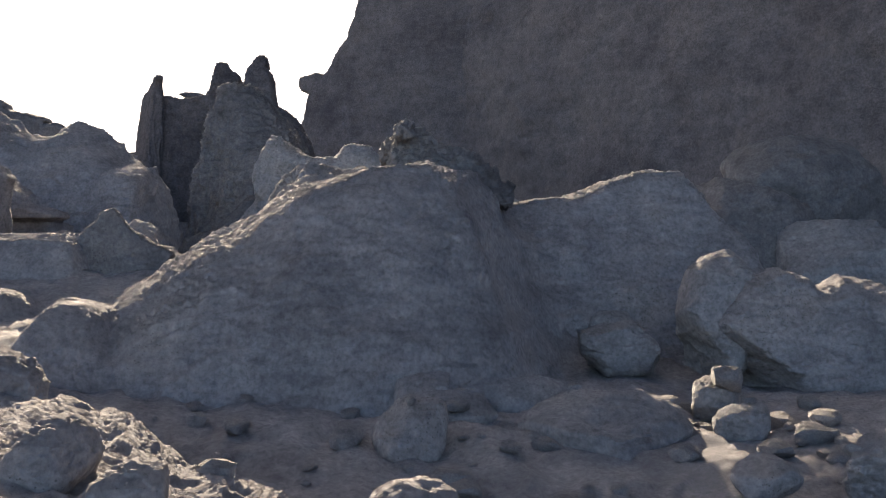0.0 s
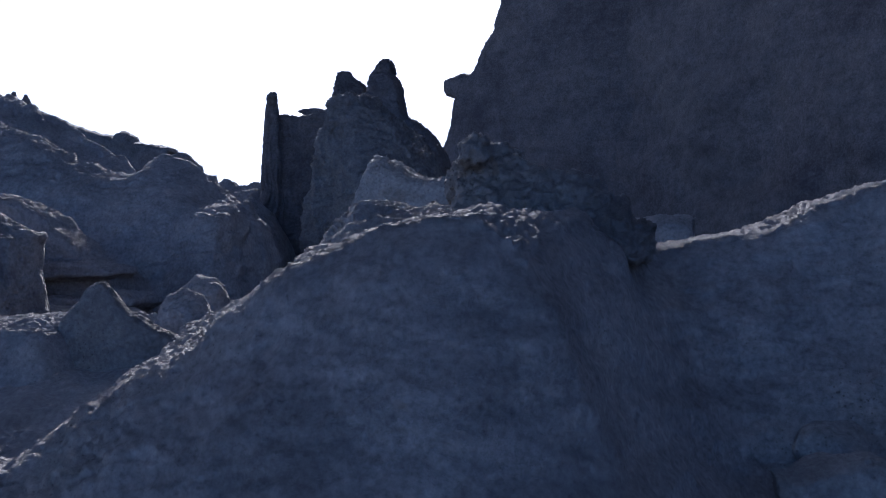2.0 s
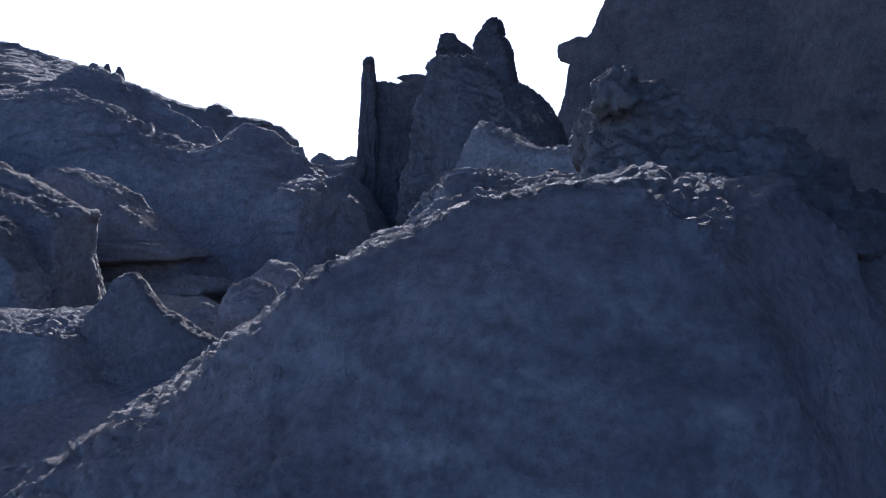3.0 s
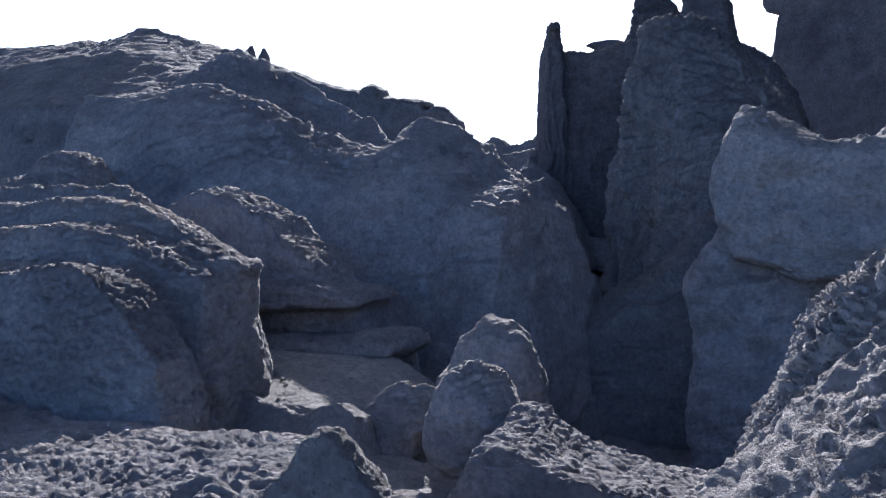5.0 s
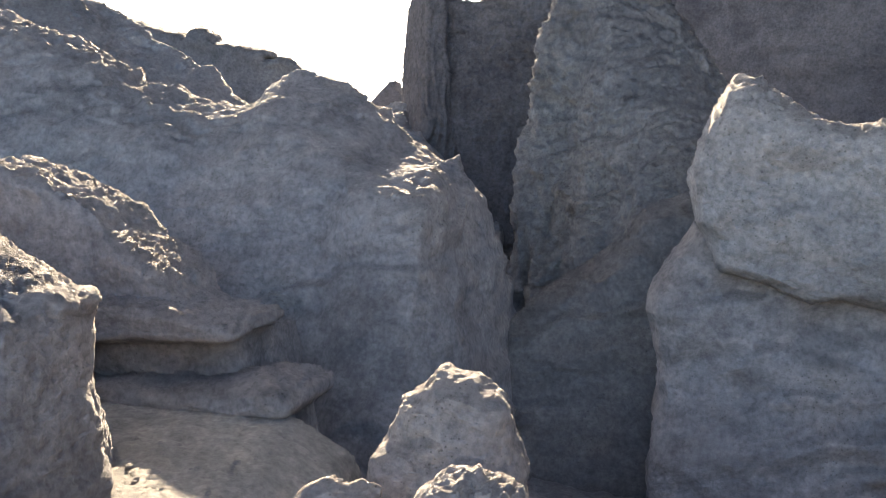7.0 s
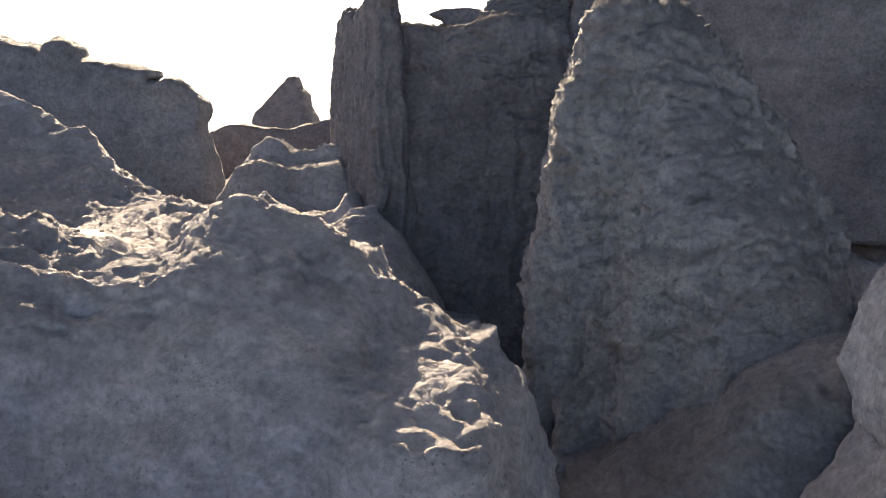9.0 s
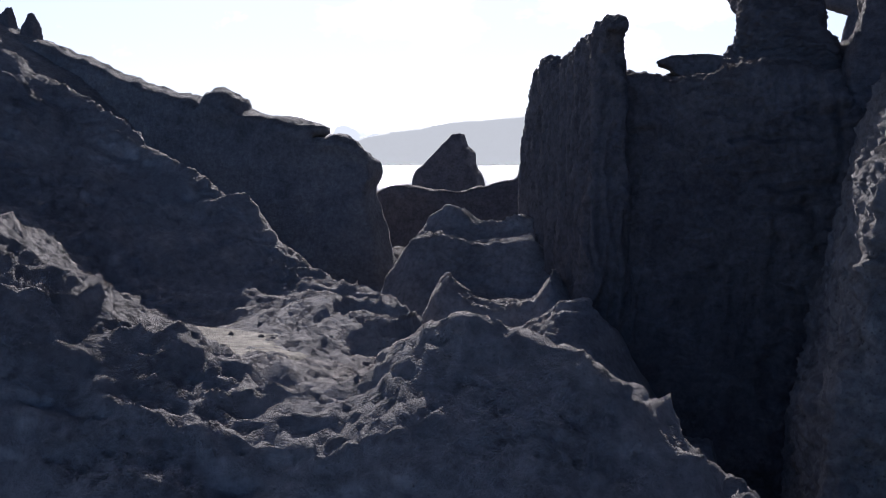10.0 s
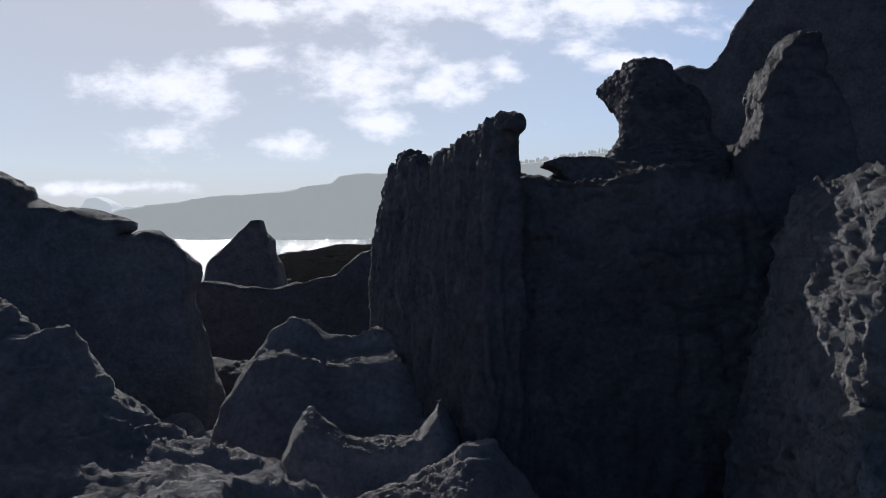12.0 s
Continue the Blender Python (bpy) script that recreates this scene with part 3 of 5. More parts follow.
# ---- rocks: the ridge in front of the start ----
rock("lava_ridge", "long grey lava ridge running into a wall with a bright rim", [
    loft([(5.1, [(-2.5, 0.1), (-2.1, 0.3), (-1.7, 0.55), (-1.4, 0.7), (-1.1, 0.8), (-0.9, 0.85), (-0.56, 0.95), (-0.33, 1.0), (-0.1, 0.9), (0.08, 0.6), (0.25, 0.3), (0.4, 0.1)]),
          (5.38, [(-2.5, 0.25), (-2.1, 0.48), (-1.9, 0.68), (-1.65, 0.84), (-1.42, 0.97), (-1.17, 1.1), (-1.0, 1.23), (-0.82, 1.36), (-0.61, 1.46), (-0.45, 1.56), (-0.3, 1.6), (-0.1, 1.6), (0.06, 1.46), (0.2, 1.1), (0.34, 0.75), (0.55, 0.2)]),
          (5.7, [(-2.5, 0.35), (-2.15, 0.55), (-1.95, 0.72), (-1.7, 0.88), (-1.42, 1.04), (-1.2, 1.17), (-1.0, 1.3), (-0.85, 1.41), (-0.6, 1.52), (-0.42, 1.6), (-0.1, 1.63), (0.1, 1.5), (0.25, 1.15), (0.42, 0.75), (0.65, 0.2)]),
          (6.2, [(-2.5, 0.5), (-2.2, 0.66), (-2.05, 0.78), (-1.81, 0.97), (-1.54, 1.14), (-1.24, 1.27), (-1.1, 1.38), (-0.97, 1.48), (-0.6, 1.55), (-0.3, 1.6), (0.15, 1.6), (0.33, 1.42), (0.45, 1.1), (0.62, 0.75), (0.85, 0.2)]),
          (6.7, [(-2.5, 0.65), (-2.2, 0.75), (-1.8, 0.9), (-1.5, 1.12), (-1.3, 1.28), (-1.0, 1.5), (-0.7, 1.58), (-0.4, 1.62), (0.2, 1.6), (0.4, 1.46), (0.55, 1.2), (0.8, 0.8), (1.0, 0.2)]),
          (7.2, [(-2.5, 0.75), (-2.2, 0.85), (-1.76, 1.02), (-1.47, 1.3), (-1.2, 1.62), (-1.07, 1.76), (-0.93, 1.74), (-0.8, 1.68), (-0.66, 1.74), (-0.4, 1.72), (0.4, 1.6), (0.6, 0.4)])], 0.0, 3.2),
    slab(7.1, [(0.2, 0.0), (0.35, 1.45), (0.73, 1.54), (1.02, 1.58), (1.27, 1.69), (1.52, 1.77), (1.74, 1.74), (1.95, 1.6), (2.3, 1.2), (2.6, 0.0)], 0.1, 0.4, 0.35, 0.06),
], LAVA, h=0.031, blend=0.3, lumps=0.1, crags=0.05, layers=0.03, pits=0.04, cuts=1, flank=0.16)

clinker = np.random.default_rng(21)
rock("crumbling_outcrop", "crumbling clinker crown on the lava ridge", [
    slab(6.75, [(-0.42, 1.45), (-0.39, 1.84), (-0.34, 1.95), (-0.22, 1.96), (-0.12, 1.88), (0.02, 1.82), (0.15, 1.8), (0.27, 1.7), (0.38, 1.6), (0.45, 1.4)], 0.25, 0.2, 0.4, 0.08),
    *[blob((x, 6.55 + clinker.uniform(-0.14, 0.2), top - 0.1 + clinker.uniform(-0.06, 0.03)), (r, r, r * 0.9), clinker.uniform(0, 90), 2.6)
      for x, top, r in [(-0.38, 1.92, 0.1), (-0.3, 2.02, 0.08), (-0.2, 2.02, 0.09), (-0.1, 1.93, 0.08), (0.0, 1.9, 0.09), (0.1, 1.88, 0.1), (0.19, 1.84, 0.08), (0.28, 1.74, 0.09), (0.38, 1.62, 0.1), (-0.4, 1.72, 0.07), (-0.15, 1.8, 0.12), (0.08, 1.72, 0.12), (0.25, 1.62, 0.1)]],
], MID, h=0.021, blend=0.04, lumps=0.05, crags=0.01, layers=0.0, pits=0.02, big=0.5, cuts=1, flank=0.6, knobs=0.042)
rock("boulder", "dark broken block wedged behind the ridge top", [slab(7.35, [(-0.95, 1.4), (-0.92, 1.68), (-0.8, 1.69), (-0.69, 1.75), (-0.61, 1.64), (-0.55, 1.4)], 0.06, 0.12, 0.1, 0.03)], DARK, h=0.02, lumps=0.06, crags=0.03, big=0.5, flank=0.4)

# ---- rocks by the start ----
rock("boulder", "angular pale boulder lying at the foot of the wall", [slab(6.2, [(0.83, 0.7), (1.01, 0.75), (1.24, 0.71), (1.43, 0.57), (1.57, 0.42), (1.45, 0.3), (1.1, 0.3), (0.93, 0.44)], 0.15, 0.2, 0.05, 0.14)], PALE, h=0.02, blend=0.05, lumps=0.09, crags=0.0292, chips=7, flank=0.45, pits=0.016)
rock("flat_stone", "flat stone resting behind a pale boulder", [blob((1.19, 6.62, 0.63), (0.16, 0.14, 0.09), 0, 3)], PALE, h=0.0189, lumps=0.02, crags=0.0195, big=0.6, chips=9)
rock("boulder", "large rounded boulder with a domed top", [slab(5.95, [(1.55, 0.2), (1.5, 0.74), (1.53, 0.95), (1.64, 1.12), (1.81, 1.18), (1.97, 1.15), (2.1, 1.0), (2.1, 0.2)], 0.08, 0.25, 0.12, 0.22)], PALE, h=0.024, lumps=0.09, crags=0.039, chips=7, flank=0.45, pits=0.016)
rock("boulder", "massive split boulder with a pale worn top", [slab(5.8, [(1.75, 0.25), (1.72, 0.7), (1.9, 0.95), (2.1, 1.05), (2.3, 0.98), (2.36, 0.9), (2.5, 1.0), (2.75, 0.98), (3.1, 0.85), (3.4, 0.2)], 0.1, 0.35, 0.12, 0.2)], LAVA, h=0.026, lumps=0.09, crags=0.0488, chips=7, flank=0.45, pits=0.016)
rock("boulder", "tall pale angular boulder on the slope", [slab(7.6, [(2.8, 0.5), (2.72, 1.62), (3.0, 1.68), (3.3, 1.58), (3.8, 1.3), (4.2, 0.5)], 0.2, 0.3, 0.1, 0.15)], PALE, h=0.03, lumps=0.09, crags=0.0292, chips=7, flank=0.45, pits=0.016)
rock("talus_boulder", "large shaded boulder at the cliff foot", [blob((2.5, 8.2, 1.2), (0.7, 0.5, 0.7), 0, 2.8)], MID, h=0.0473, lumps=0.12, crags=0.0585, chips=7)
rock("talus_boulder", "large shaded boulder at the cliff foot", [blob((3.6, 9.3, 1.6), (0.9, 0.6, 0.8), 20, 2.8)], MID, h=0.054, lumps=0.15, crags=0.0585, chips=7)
rock("lava_slab", "low layered lava slab with sunlit edges", [blob((0.45, 5.25, 0.22), (0.3, 0.2, 0.17), 5, 2.8)], LAVA, h=0.0216, lumps=0.06, crags=0.0488, layers=0.05, chips=9)
rock("lava_slab", "low humped lava slab with sunlit edges", [blob((0.9, 4.75, 0.22), (0.36, 0.24, 0.15), -8, 2.6), blob((0.7, 4.5, 0.15), (0.3, 0.25, 0.12), 0, 2.6)], LAVA, h=0.0216, lumps=0.06, crags=0.0585, layers=0.04, chips=9)
rock("boulder", "squat stone lying under the ridge", [blob((-0.1, 5.0, 0.3), (0.26, 0.2, 0.13), 0, 2.8, -6)], LAVA, h=0.0216, lumps=0.04, crags=0.0195, big=0.6, chips=9, flank=0.45, pits=0.016)
rock("boulder", "broad low stone in front of the ridge", [blob((0.02, 4.85, 0.2), (0.3, 0.22, 0.16), 0, 2.6)], LAVA, h=0.0216, lumps=0.04, crags=0.0195, big=0.6, chips=9, flank=0.45, pits=0.016)
rock("boulder", "blocky grey stone on the open ground", [blob((-0.12, 4.4, 0.2), (0.17, 0.15, 0.2), 30, 3.2)], LAVA, h=0.0189, lumps=0.04, crags=0.0195, big=0.6, chips=9, flank=0.45, pits=0.016)
rock("boulder", "upright pale stone on the open ground", [blob((1.46, 4.95, 0.34), (0.13, 0.11, 0.17), 0, 2.6, 10)], PALE, h=0.0162, lumps=0.03, crags=0.0195, big=0.6, chips=9, flank=0.45, pits=0.016)
rock("boulder", "angular pale stone on the open ground", [blob((1.5, 4.6, 0.26), (0.14, 0.11, 0.11), 20, 3.2, -15)], PALE, h=0.0162, lumps=0.03, crags=0.0195, big=0.6, chips=9, flank=0.45, pits=0.016)
rock("flat_stone", "flat tilted stone on the open ground", [blob((1.32, 3.75, 0.2), (0.14, 0.12, 0.08), 30, 3.0, -20)], LAVA, h=0.0162, lumps=0.03, crags=0.0195, big=0.6, chips=9)
rock("boulder", "rough brown stone on the open ground", [blob((1.75, 3.7, 0.25), (0.16, 0.14, 0.14), 0, 2.4)], LAVA, h=0.0162, lumps=0.03, crags=0.039, big=0.6, chips=9, flank=0.45, pits=0.016)
rock("rough_rock", "cracked low lava platform in full sun", [
    loft([(2.6, [(-2.6, 0.2), (-1.2, 0.2), (-0.8, 0.1), (-0.5, 0.0)]), (3.4, [(-2.6, 0.35), (-1.6, 0.32), (-1.0, 0.25), (-0.75, 0.2), (-0.5, 0.05)]), (4.0, [(-2.6, 0.4), (-2.0, 0.36), (-1.5, 0.34), (-1.2, 0.25), (-0.9, 0.05)]), (4.35, [(-2.6, 0.3), (-1.6, 0.26), (-1.3, 0.1), (-0.9, 0.0)])], -0.1, 1.0),
], LAVA, h=0.029, lumps=0.1, crags=0.06, layers=0.06, pits=0.02, cuts=1, flank=0.3)
rock("rough_rock", "low rough lava hump in the open ground", [blob((1.9, 3.1, 0.08), (0.5, 0.35, 0.16), 15, 2.6), blob((1.25, 3.0, 0.06), (0.35, 0.3, 0.13), -20, 2.6)], LAVA, h=0.022, lumps=0.12, crags=0.06, layers=0.05, pits=0.02, flank=0.3)
rock("boulder", "smooth round-backed boulder on the platform", [blob((-1.3, 3.15, 0.3), (0.17, 0.16, 0.16), 0, 2.4)], LAVA, h=0.0162, lumps=0.03, crags=0.0146, big=0.6, chips=9, flank=0.45, pits=0.016)
rock("boulder", "dark low boulder on the platform", [blob((-0.98, 3.05, 0.22), (0.16, 0.14, 0.13), 0, 2.4)], LAVA, h=0.0162, lumps=0.03, crags=0.0195, big=0.6, chips=9, flank=0.45, pits=0.016)
rock("boulder", "rough ledge of lava with a sunlit top", [blob((-2.05, 4.1, 0.4), (0.3, 0.26, 0.18), 0, 2.6, 10)], LAVA, h=0.0189, lumps=0.05, crags=0.0585, big=0.6, chips=9, flank=0.45, pits=0.016)
rock("boulder", "grey boulder beside the ridge foot", [blob((-2.05, 5.35, 0.36), (0.5, 0.38, 0.36), 0, 2.6, 10)], LAVA, h=0.0297, lumps=0.06, crags=0.0292, chips=7, flank=0.45, pits=0.016)
rock("boulder", "sloping grey boulder with a pale top", [blob((-2.95, 6.05, 0.5), (0.45, 0.34, 0.24), 0, 2.5, 5)], LAVA, h=0.0297, lumps=0.06, crags=0.039, chips=7, flank=0.45, pits=0.016)
rock("pointed_stone", "small pointed stone with a sunlit rim", [blob((-0.06, 2.75, 0.16), (0.16, 0.13, 0.27), 0, 2.0)], LAVA, h=0.0189, lumps=0.03, crags=0.0292, big=0.6, chips=9)

# ---- rocks of the hollow ----
rock("standing_stone", "leaning wedge of lava with a sunlit sloping edge", [slab(6.95, [(-2.74, 0.6), (-2.72, 1.1), (-2.69, 1.15), (-2.6, 1.23), (-2.54, 1.32), (-2.47, 1.335), (-2.42, 1.29), (-2.31, 1.17), (-2.18, 1.1), (-2.02, 1.035), (-2.0, 1.0), (-2.1, 0.85), (-2.2, 0.6)], 0.02, 0.07, 0.03, 0.025)], MID, h=0.015, lumps=0.03, crags=0.014, layers=0.012, pits=0.012, big=0.5, flank=0.3)
rock("overhanging_rock", "overhanging lava rock with a honeycombed edge", [
    loft([(7.7, [(-7.0, 1.3), (-5.0, 1.35), (-4.5, 1.3), (-4.3, 1.1), (-4.1, 0.8), (-3.95, 0.4)]),
          (7.82, [(-7.0, 1.64), (-4.8, 1.68), (-4.5, 1.72), (-4.35, 1.7), (-4.2, 1.6), (-4.02, 1.42), (-3.92, 1.3), (-3.86, 0.9), (-3.84, 0.4)]),
          (8.05, [(-7.0, 1.66), (-4.8, 1.68), (-4.4, 1.68), (-4.22, 1.64), (-4.08, 1.54), (-3.98, 1.38), (-3.87, 1.24), (-3.84, 0.9), (-3.8, 0.4)]),
          (8.16, [(-7.0, 1.7), (-4.8, 1.7), (-4.45, 1.7), (-4.3, 1.66), (-4.18, 1.56), (-4.1, 1.3), (-4.02, 0.9), (-3.94, 0.4)]),
          (8.22, [(-7.0, 1.84), (-4.9, 1.86), (-4.65, 1.84), (-4.45, 1.78), (-4.3, 1.72), (-4.1, 1.65), (-3.99, 1.6), (-3.98, 1.2), (-3.95, 0.4)]),
          (8.45, [(-7.0, 1.86), (-4.9, 1.88), (-4.7, 1.86), (-4.5, 1.8), (-4.3, 1.74), (-4.1, 1.67), (-3.98, 1.62), (-3.99, 1.2), (-3.96, 0.4)]),
          (8.5, [(-7.0, 1.98), (-5.0, 2.0), (-4.8, 1.98), (-4.6, 1.92), (-4.4, 1.84), (-4.2, 1.75), (-4.05, 1.68), (-3.99, 1.64), (-4.0, 1.2), (-3.96, 0.4)]),
          (8.75, [(-7.0, 2.0), (-5.1, 2.0), (-4.9, 1.98), (-4.7, 1.93), (-4.5, 1.84), (-4.3, 1.74), (-4.16, 1.66), (-4.1, 1.2), (-4.0, 0.4)]),
          (8.8, [(-7.0, 2.1), (-5.2, 2.1), (-5.0, 2.06), (-4.8, 1.96), (-4.55, 1.84), (-4.35, 1.72), (-4.22, 1.62), (-4.14, 1.2), (-4.05, 0.4)]),
          (9.1, [(-7.0, 2.05), (-5.4, 2.05), (-5.1, 1.95), (-4.8, 1.8), (-4.5, 1.6), (-4.4, 1.2), (-4.3, 0.4)])], 0.3, 3.0),
    slab(8.5, [(-4.4, 1.5), (-4.3, 1.75), (-4.12, 1.71), (-3.95, 1.66), (-4.0, 1.59), (-4.0, 1.4), (-3.99, 1.2), (-3.97, 1.06), (-4.12, 1.0)], 0.1, 0.12, 0.0, 0.04),
], LAVA, h=0.027, blend=0.06, lumps=0.05, crags=0.03, layers=0.03, pits=0.04, cuts=1, flank=0.4)
rock("sand_terrace", "small terrace of pale grit behind a rocky lip", [
    loft([(8.5, [(-4.9, 1.0), (-4.2, 0.99), (-3.9, 0.98), (-3.6, 0.99), (-3.4, 0.9), (-3.3, 0.5)]), (9.4, [(-4.9, 1.12), (-4.0, 1.1), (-3.7, 1.08), (-3.45, 0.95), (-3.2, 0.4)])], 0.3, 3.0),
], GRIT, h=0.03, cuts=1, lumps=0.04, crags=0.014, layers=0.0, pits=0.01, flank=0.4, category="terrace")
rock("lava_sill", "thin sunlit sill of lava round the grit terrace", [
    loft([(8.3, [(-4.2, 0.7), (-4.0, 0.8), (-3.8, 0.76), (-3.5, 0.8), (-3.36, 0.6)]), (8.44, [(-4.2, 1.05), (-4.03, 1.07), (-3.9, 1.02), (-3.74, 1.0), (-3.66, 0.97), (-3.56, 1.03), (-3.45, 1.05), (-3.36, 0.98), (-3.28, 0.6)]), (8.62, [(-4.2, 1.0), (-4.0, 0.97), (-3.7, 0.95), (-3.5, 1.0), (-3.36, 0.95), (-3.28, 0.6)])], 0.3, 3.0),
], LAVA, h=0.024, cuts=1, lumps=0.05, crags=0.06, layers=0.03, pits=0.012, flank=0.2)
rock("boulder", "sloping boulder behind the overhang with a sunlit edge", [slab(9.62, [(-5.9, 0.8), (-5.7, 1.86), (-5.4, 2.02), (-5.24, 2.06), (-5.07, 2.02), (-4.92, 1.97), (-4.79, 1.93), (-4.69, 1.84), (-4.6, 1.73), (-4.49, 1.64), (-4.34, 1.54), (-4.3, 1.4), (-4.28, 0.8)], 0.0, 0.4, 0.03, 0.05)], LAVA, h=0.028, lumps=0.09, crags=0.06, flank=0.15, pits=0.03)
rock("boulder", "rough boulder with a sunlit crown against the hill", [blob((-6.7, 9.9, 2.1), (0.32, 0.26, 0.3), 0, 2.6, 15), blob((-6.95, 9.75, 1.9), (0.4, 0.3, 0.35), 0, 2.6)], LAVA, h=0.028, blend=0.06, lumps=0.07, crags=0.05, pits=0.03, flank=0.4)
rock("rock_ledge", "flat lava ledge above the sand terrace", [
    slab(9.72, [(-5.2, 1.3), (-5.0, 1.52), (-4.68, 1.51), (-4.33, 1.47), (-4.0, 1.41), (-3.98, 1.34), (-4.2, 1.3), (-4.6, 1.3)], 0.26, 0.3, 0.0, 0.05),
    slab(9.78, [(-5.2, 0.6), (-5.2, 1.4), (-4.2, 1.37), (-4.06, 1.3), (-4.0, 0.6)], 0.16, 0.6, 0.05, 0.08),
], LAVA, h=0.028, blend=0.06, lumps=0.08, crags=0.05, layers=0.03, flank=0.25, pits=0.03)
rock("rock_ledge", "lower lava ledge with an undercut edge", [
    slab(9.45, [(-5.0, 0.98), (-4.9, 1.14), (-4.45, 1.16), (-4.05, 1.17), (-3.78, 1.18), (-3.68, 1.12), (-3.74, 1.06), (-4.2, 1.03)], 0.12, 0.4, 0.0, 0.04),
    slab(9.5, [(-5.0, 0.6), (-5.0, 1.1), (-3.85, 1.1), (-3.7, 0.6)], 0.02, 0.4, 0.05, 0.06),
], LAVA, h=0.028, blend=0.05, lumps=0.08, crags=0.05, layers=0.03, flank=0.25, pits=0.03)
rock("boulder", "weathered twin boulder at the edge of the sand", [slab(8.72, [(-3.62, 0.4), (-3.57, 0.77), (-3.52, 0.91), (-3.4, 1.02), (-3.3, 1.1), (-3.26, 1.05), (-3.2, 1.13), (-3.12, 1.14), (-3.08, 1.08), (-3.14, 0.94), (-3.2, 0.7), (-3.2, 0.4)], 0.08, 0.12, 0.1, 0.08)], LAVA, h=0.018, lumps=0.05, crags=0.0488, pits=0.009, chips=7, flank=0.45)
rock("boulder", "smooth egg-shaped boulder standing upright", [blob((-2.81, 8.5, 0.98), (0.19, 0.17, 0.25), 0, 2.3, 22)], LAVA, h=0.014, lumps=0.06, crags=0.045, layers=0.012, pits=0.012, big=0.6, flank=0.3)
rock("boulder", "peaked boulder behind the egg-shaped boulder", [slab(9.2, [(-3.3, 0.6), (-3.27, 1.02), (-3.21, 1.25), (-3.05, 1.35), (-2.91, 1.3), (-2.82, 1.24), (-2.79, 1.1), (-2.78, 0.6)], 0.1, 0.15, 0.15, 0.12)], LAVA, h=0.018, lumps=0.09, crags=0.0292, big=0.6, flank=0.25)
rock("rough_rock", "rough sunlit lava rim below the boulders", [
    loft([(7.95, [(-2.75, 0.7), (-2.55, 1.0), (-2.4, 1.02), (-2.2, 0.95), (-1.9, 0.9), (-1.65, 0.95), (-1.5, 1.2), (-1.35, 1.3), (-1.1, 1.2)]),
          (8.5, [(-2.75, 0.8), (-2.57, 1.1), (-2.45, 1.07), (-2.39, 1.0), (-2.19, 0.92), (-1.98, 0.87), (-1.78, 0.84), (-1.66, 0.88), (-1.5, 1.0), (-1.1, 1.0)])], 0.3, 2.5),
], LAVA, h=0.038, lumps=0.04, crags=0.045, layers=0.01, pits=0.024, cuts=2, flank=0.35)
rock("rough_rock", "rough knobbly lava rock catching the sun", [
    slab(7.5, [(-1.9, 0.3), (-1.7, 0.95), (-1.54, 1.15), (-1.47, 1.33), (-1.4, 1.43), (-1.35, 1.57), (-1.25, 1.66), (-1.1, 1.76), (-0.9, 1.74), (-0.6, 1.6), (-0.4, 0.4)], 0.2, 0.3, 0.15, 0.15),
], LAVA, h=0.038, lumps=0.04, crags=0.1, layers=0.0, pits=0.05, cuts=2, flank=0.75)
rock("boulder", "smooth pitted boulder leaning behind the knobbly rock", [slab(8.45, [(-1.74, 0.4), (-1.67, 0.9), (-1.58, 1.12), (-1.47, 1.25), (-1.34, 1.36), (-1.15, 1.44), (-0.85, 1.4), (-0.6, 0.4)], 0.0, 0.15, 0.06, 0.05)], MID, h=0.026, lumps=0.08, crags=0.03, pits=0.03, flank=0.4)
rock("lava_platform", "flat-topped lava platform, rough and sunlit above, smooth below", [
    loft([(6.75, [(-4.7, 1.1), (-4.2, 1.05), (-3.3, 1.06), (-2.9, 1.07), (-2.7, 1.06), (-2.64, 0.9), (-2.55, 0.5)]),
          (7.1, [(-4.7, 1.15), (-4.2, 1.1), (-3.3, 1.11), (-2.9, 1.13), (-2.76, 1.13), (-2.66, 1.12), (-2.57, 1.0), (-2.52, 0.5)]),
          (7.6, [(-4.7, 1.2), (-4.2, 1.1), (-3.3, 1.12), (-3.1, 1.13), (-2.85, 1.12), (-2.68, 1.03), (-2.5, 0.5)])], 0.3, 3.0),
], LAVA, h=0.04, cuts=2, lumps=0.04, crags=0.045, layers=0.01, pits=0.024, flank=0.08)
rock("rough_rock", "low pitted lava rock between the platform and the rim", [blob((-2.35, 7.55, 0.75), (0.42, 0.3, 0.2), 20, 2.6)], LAVA, h=0.022, lumps=0.05, crags=0.045, pits=0.012)

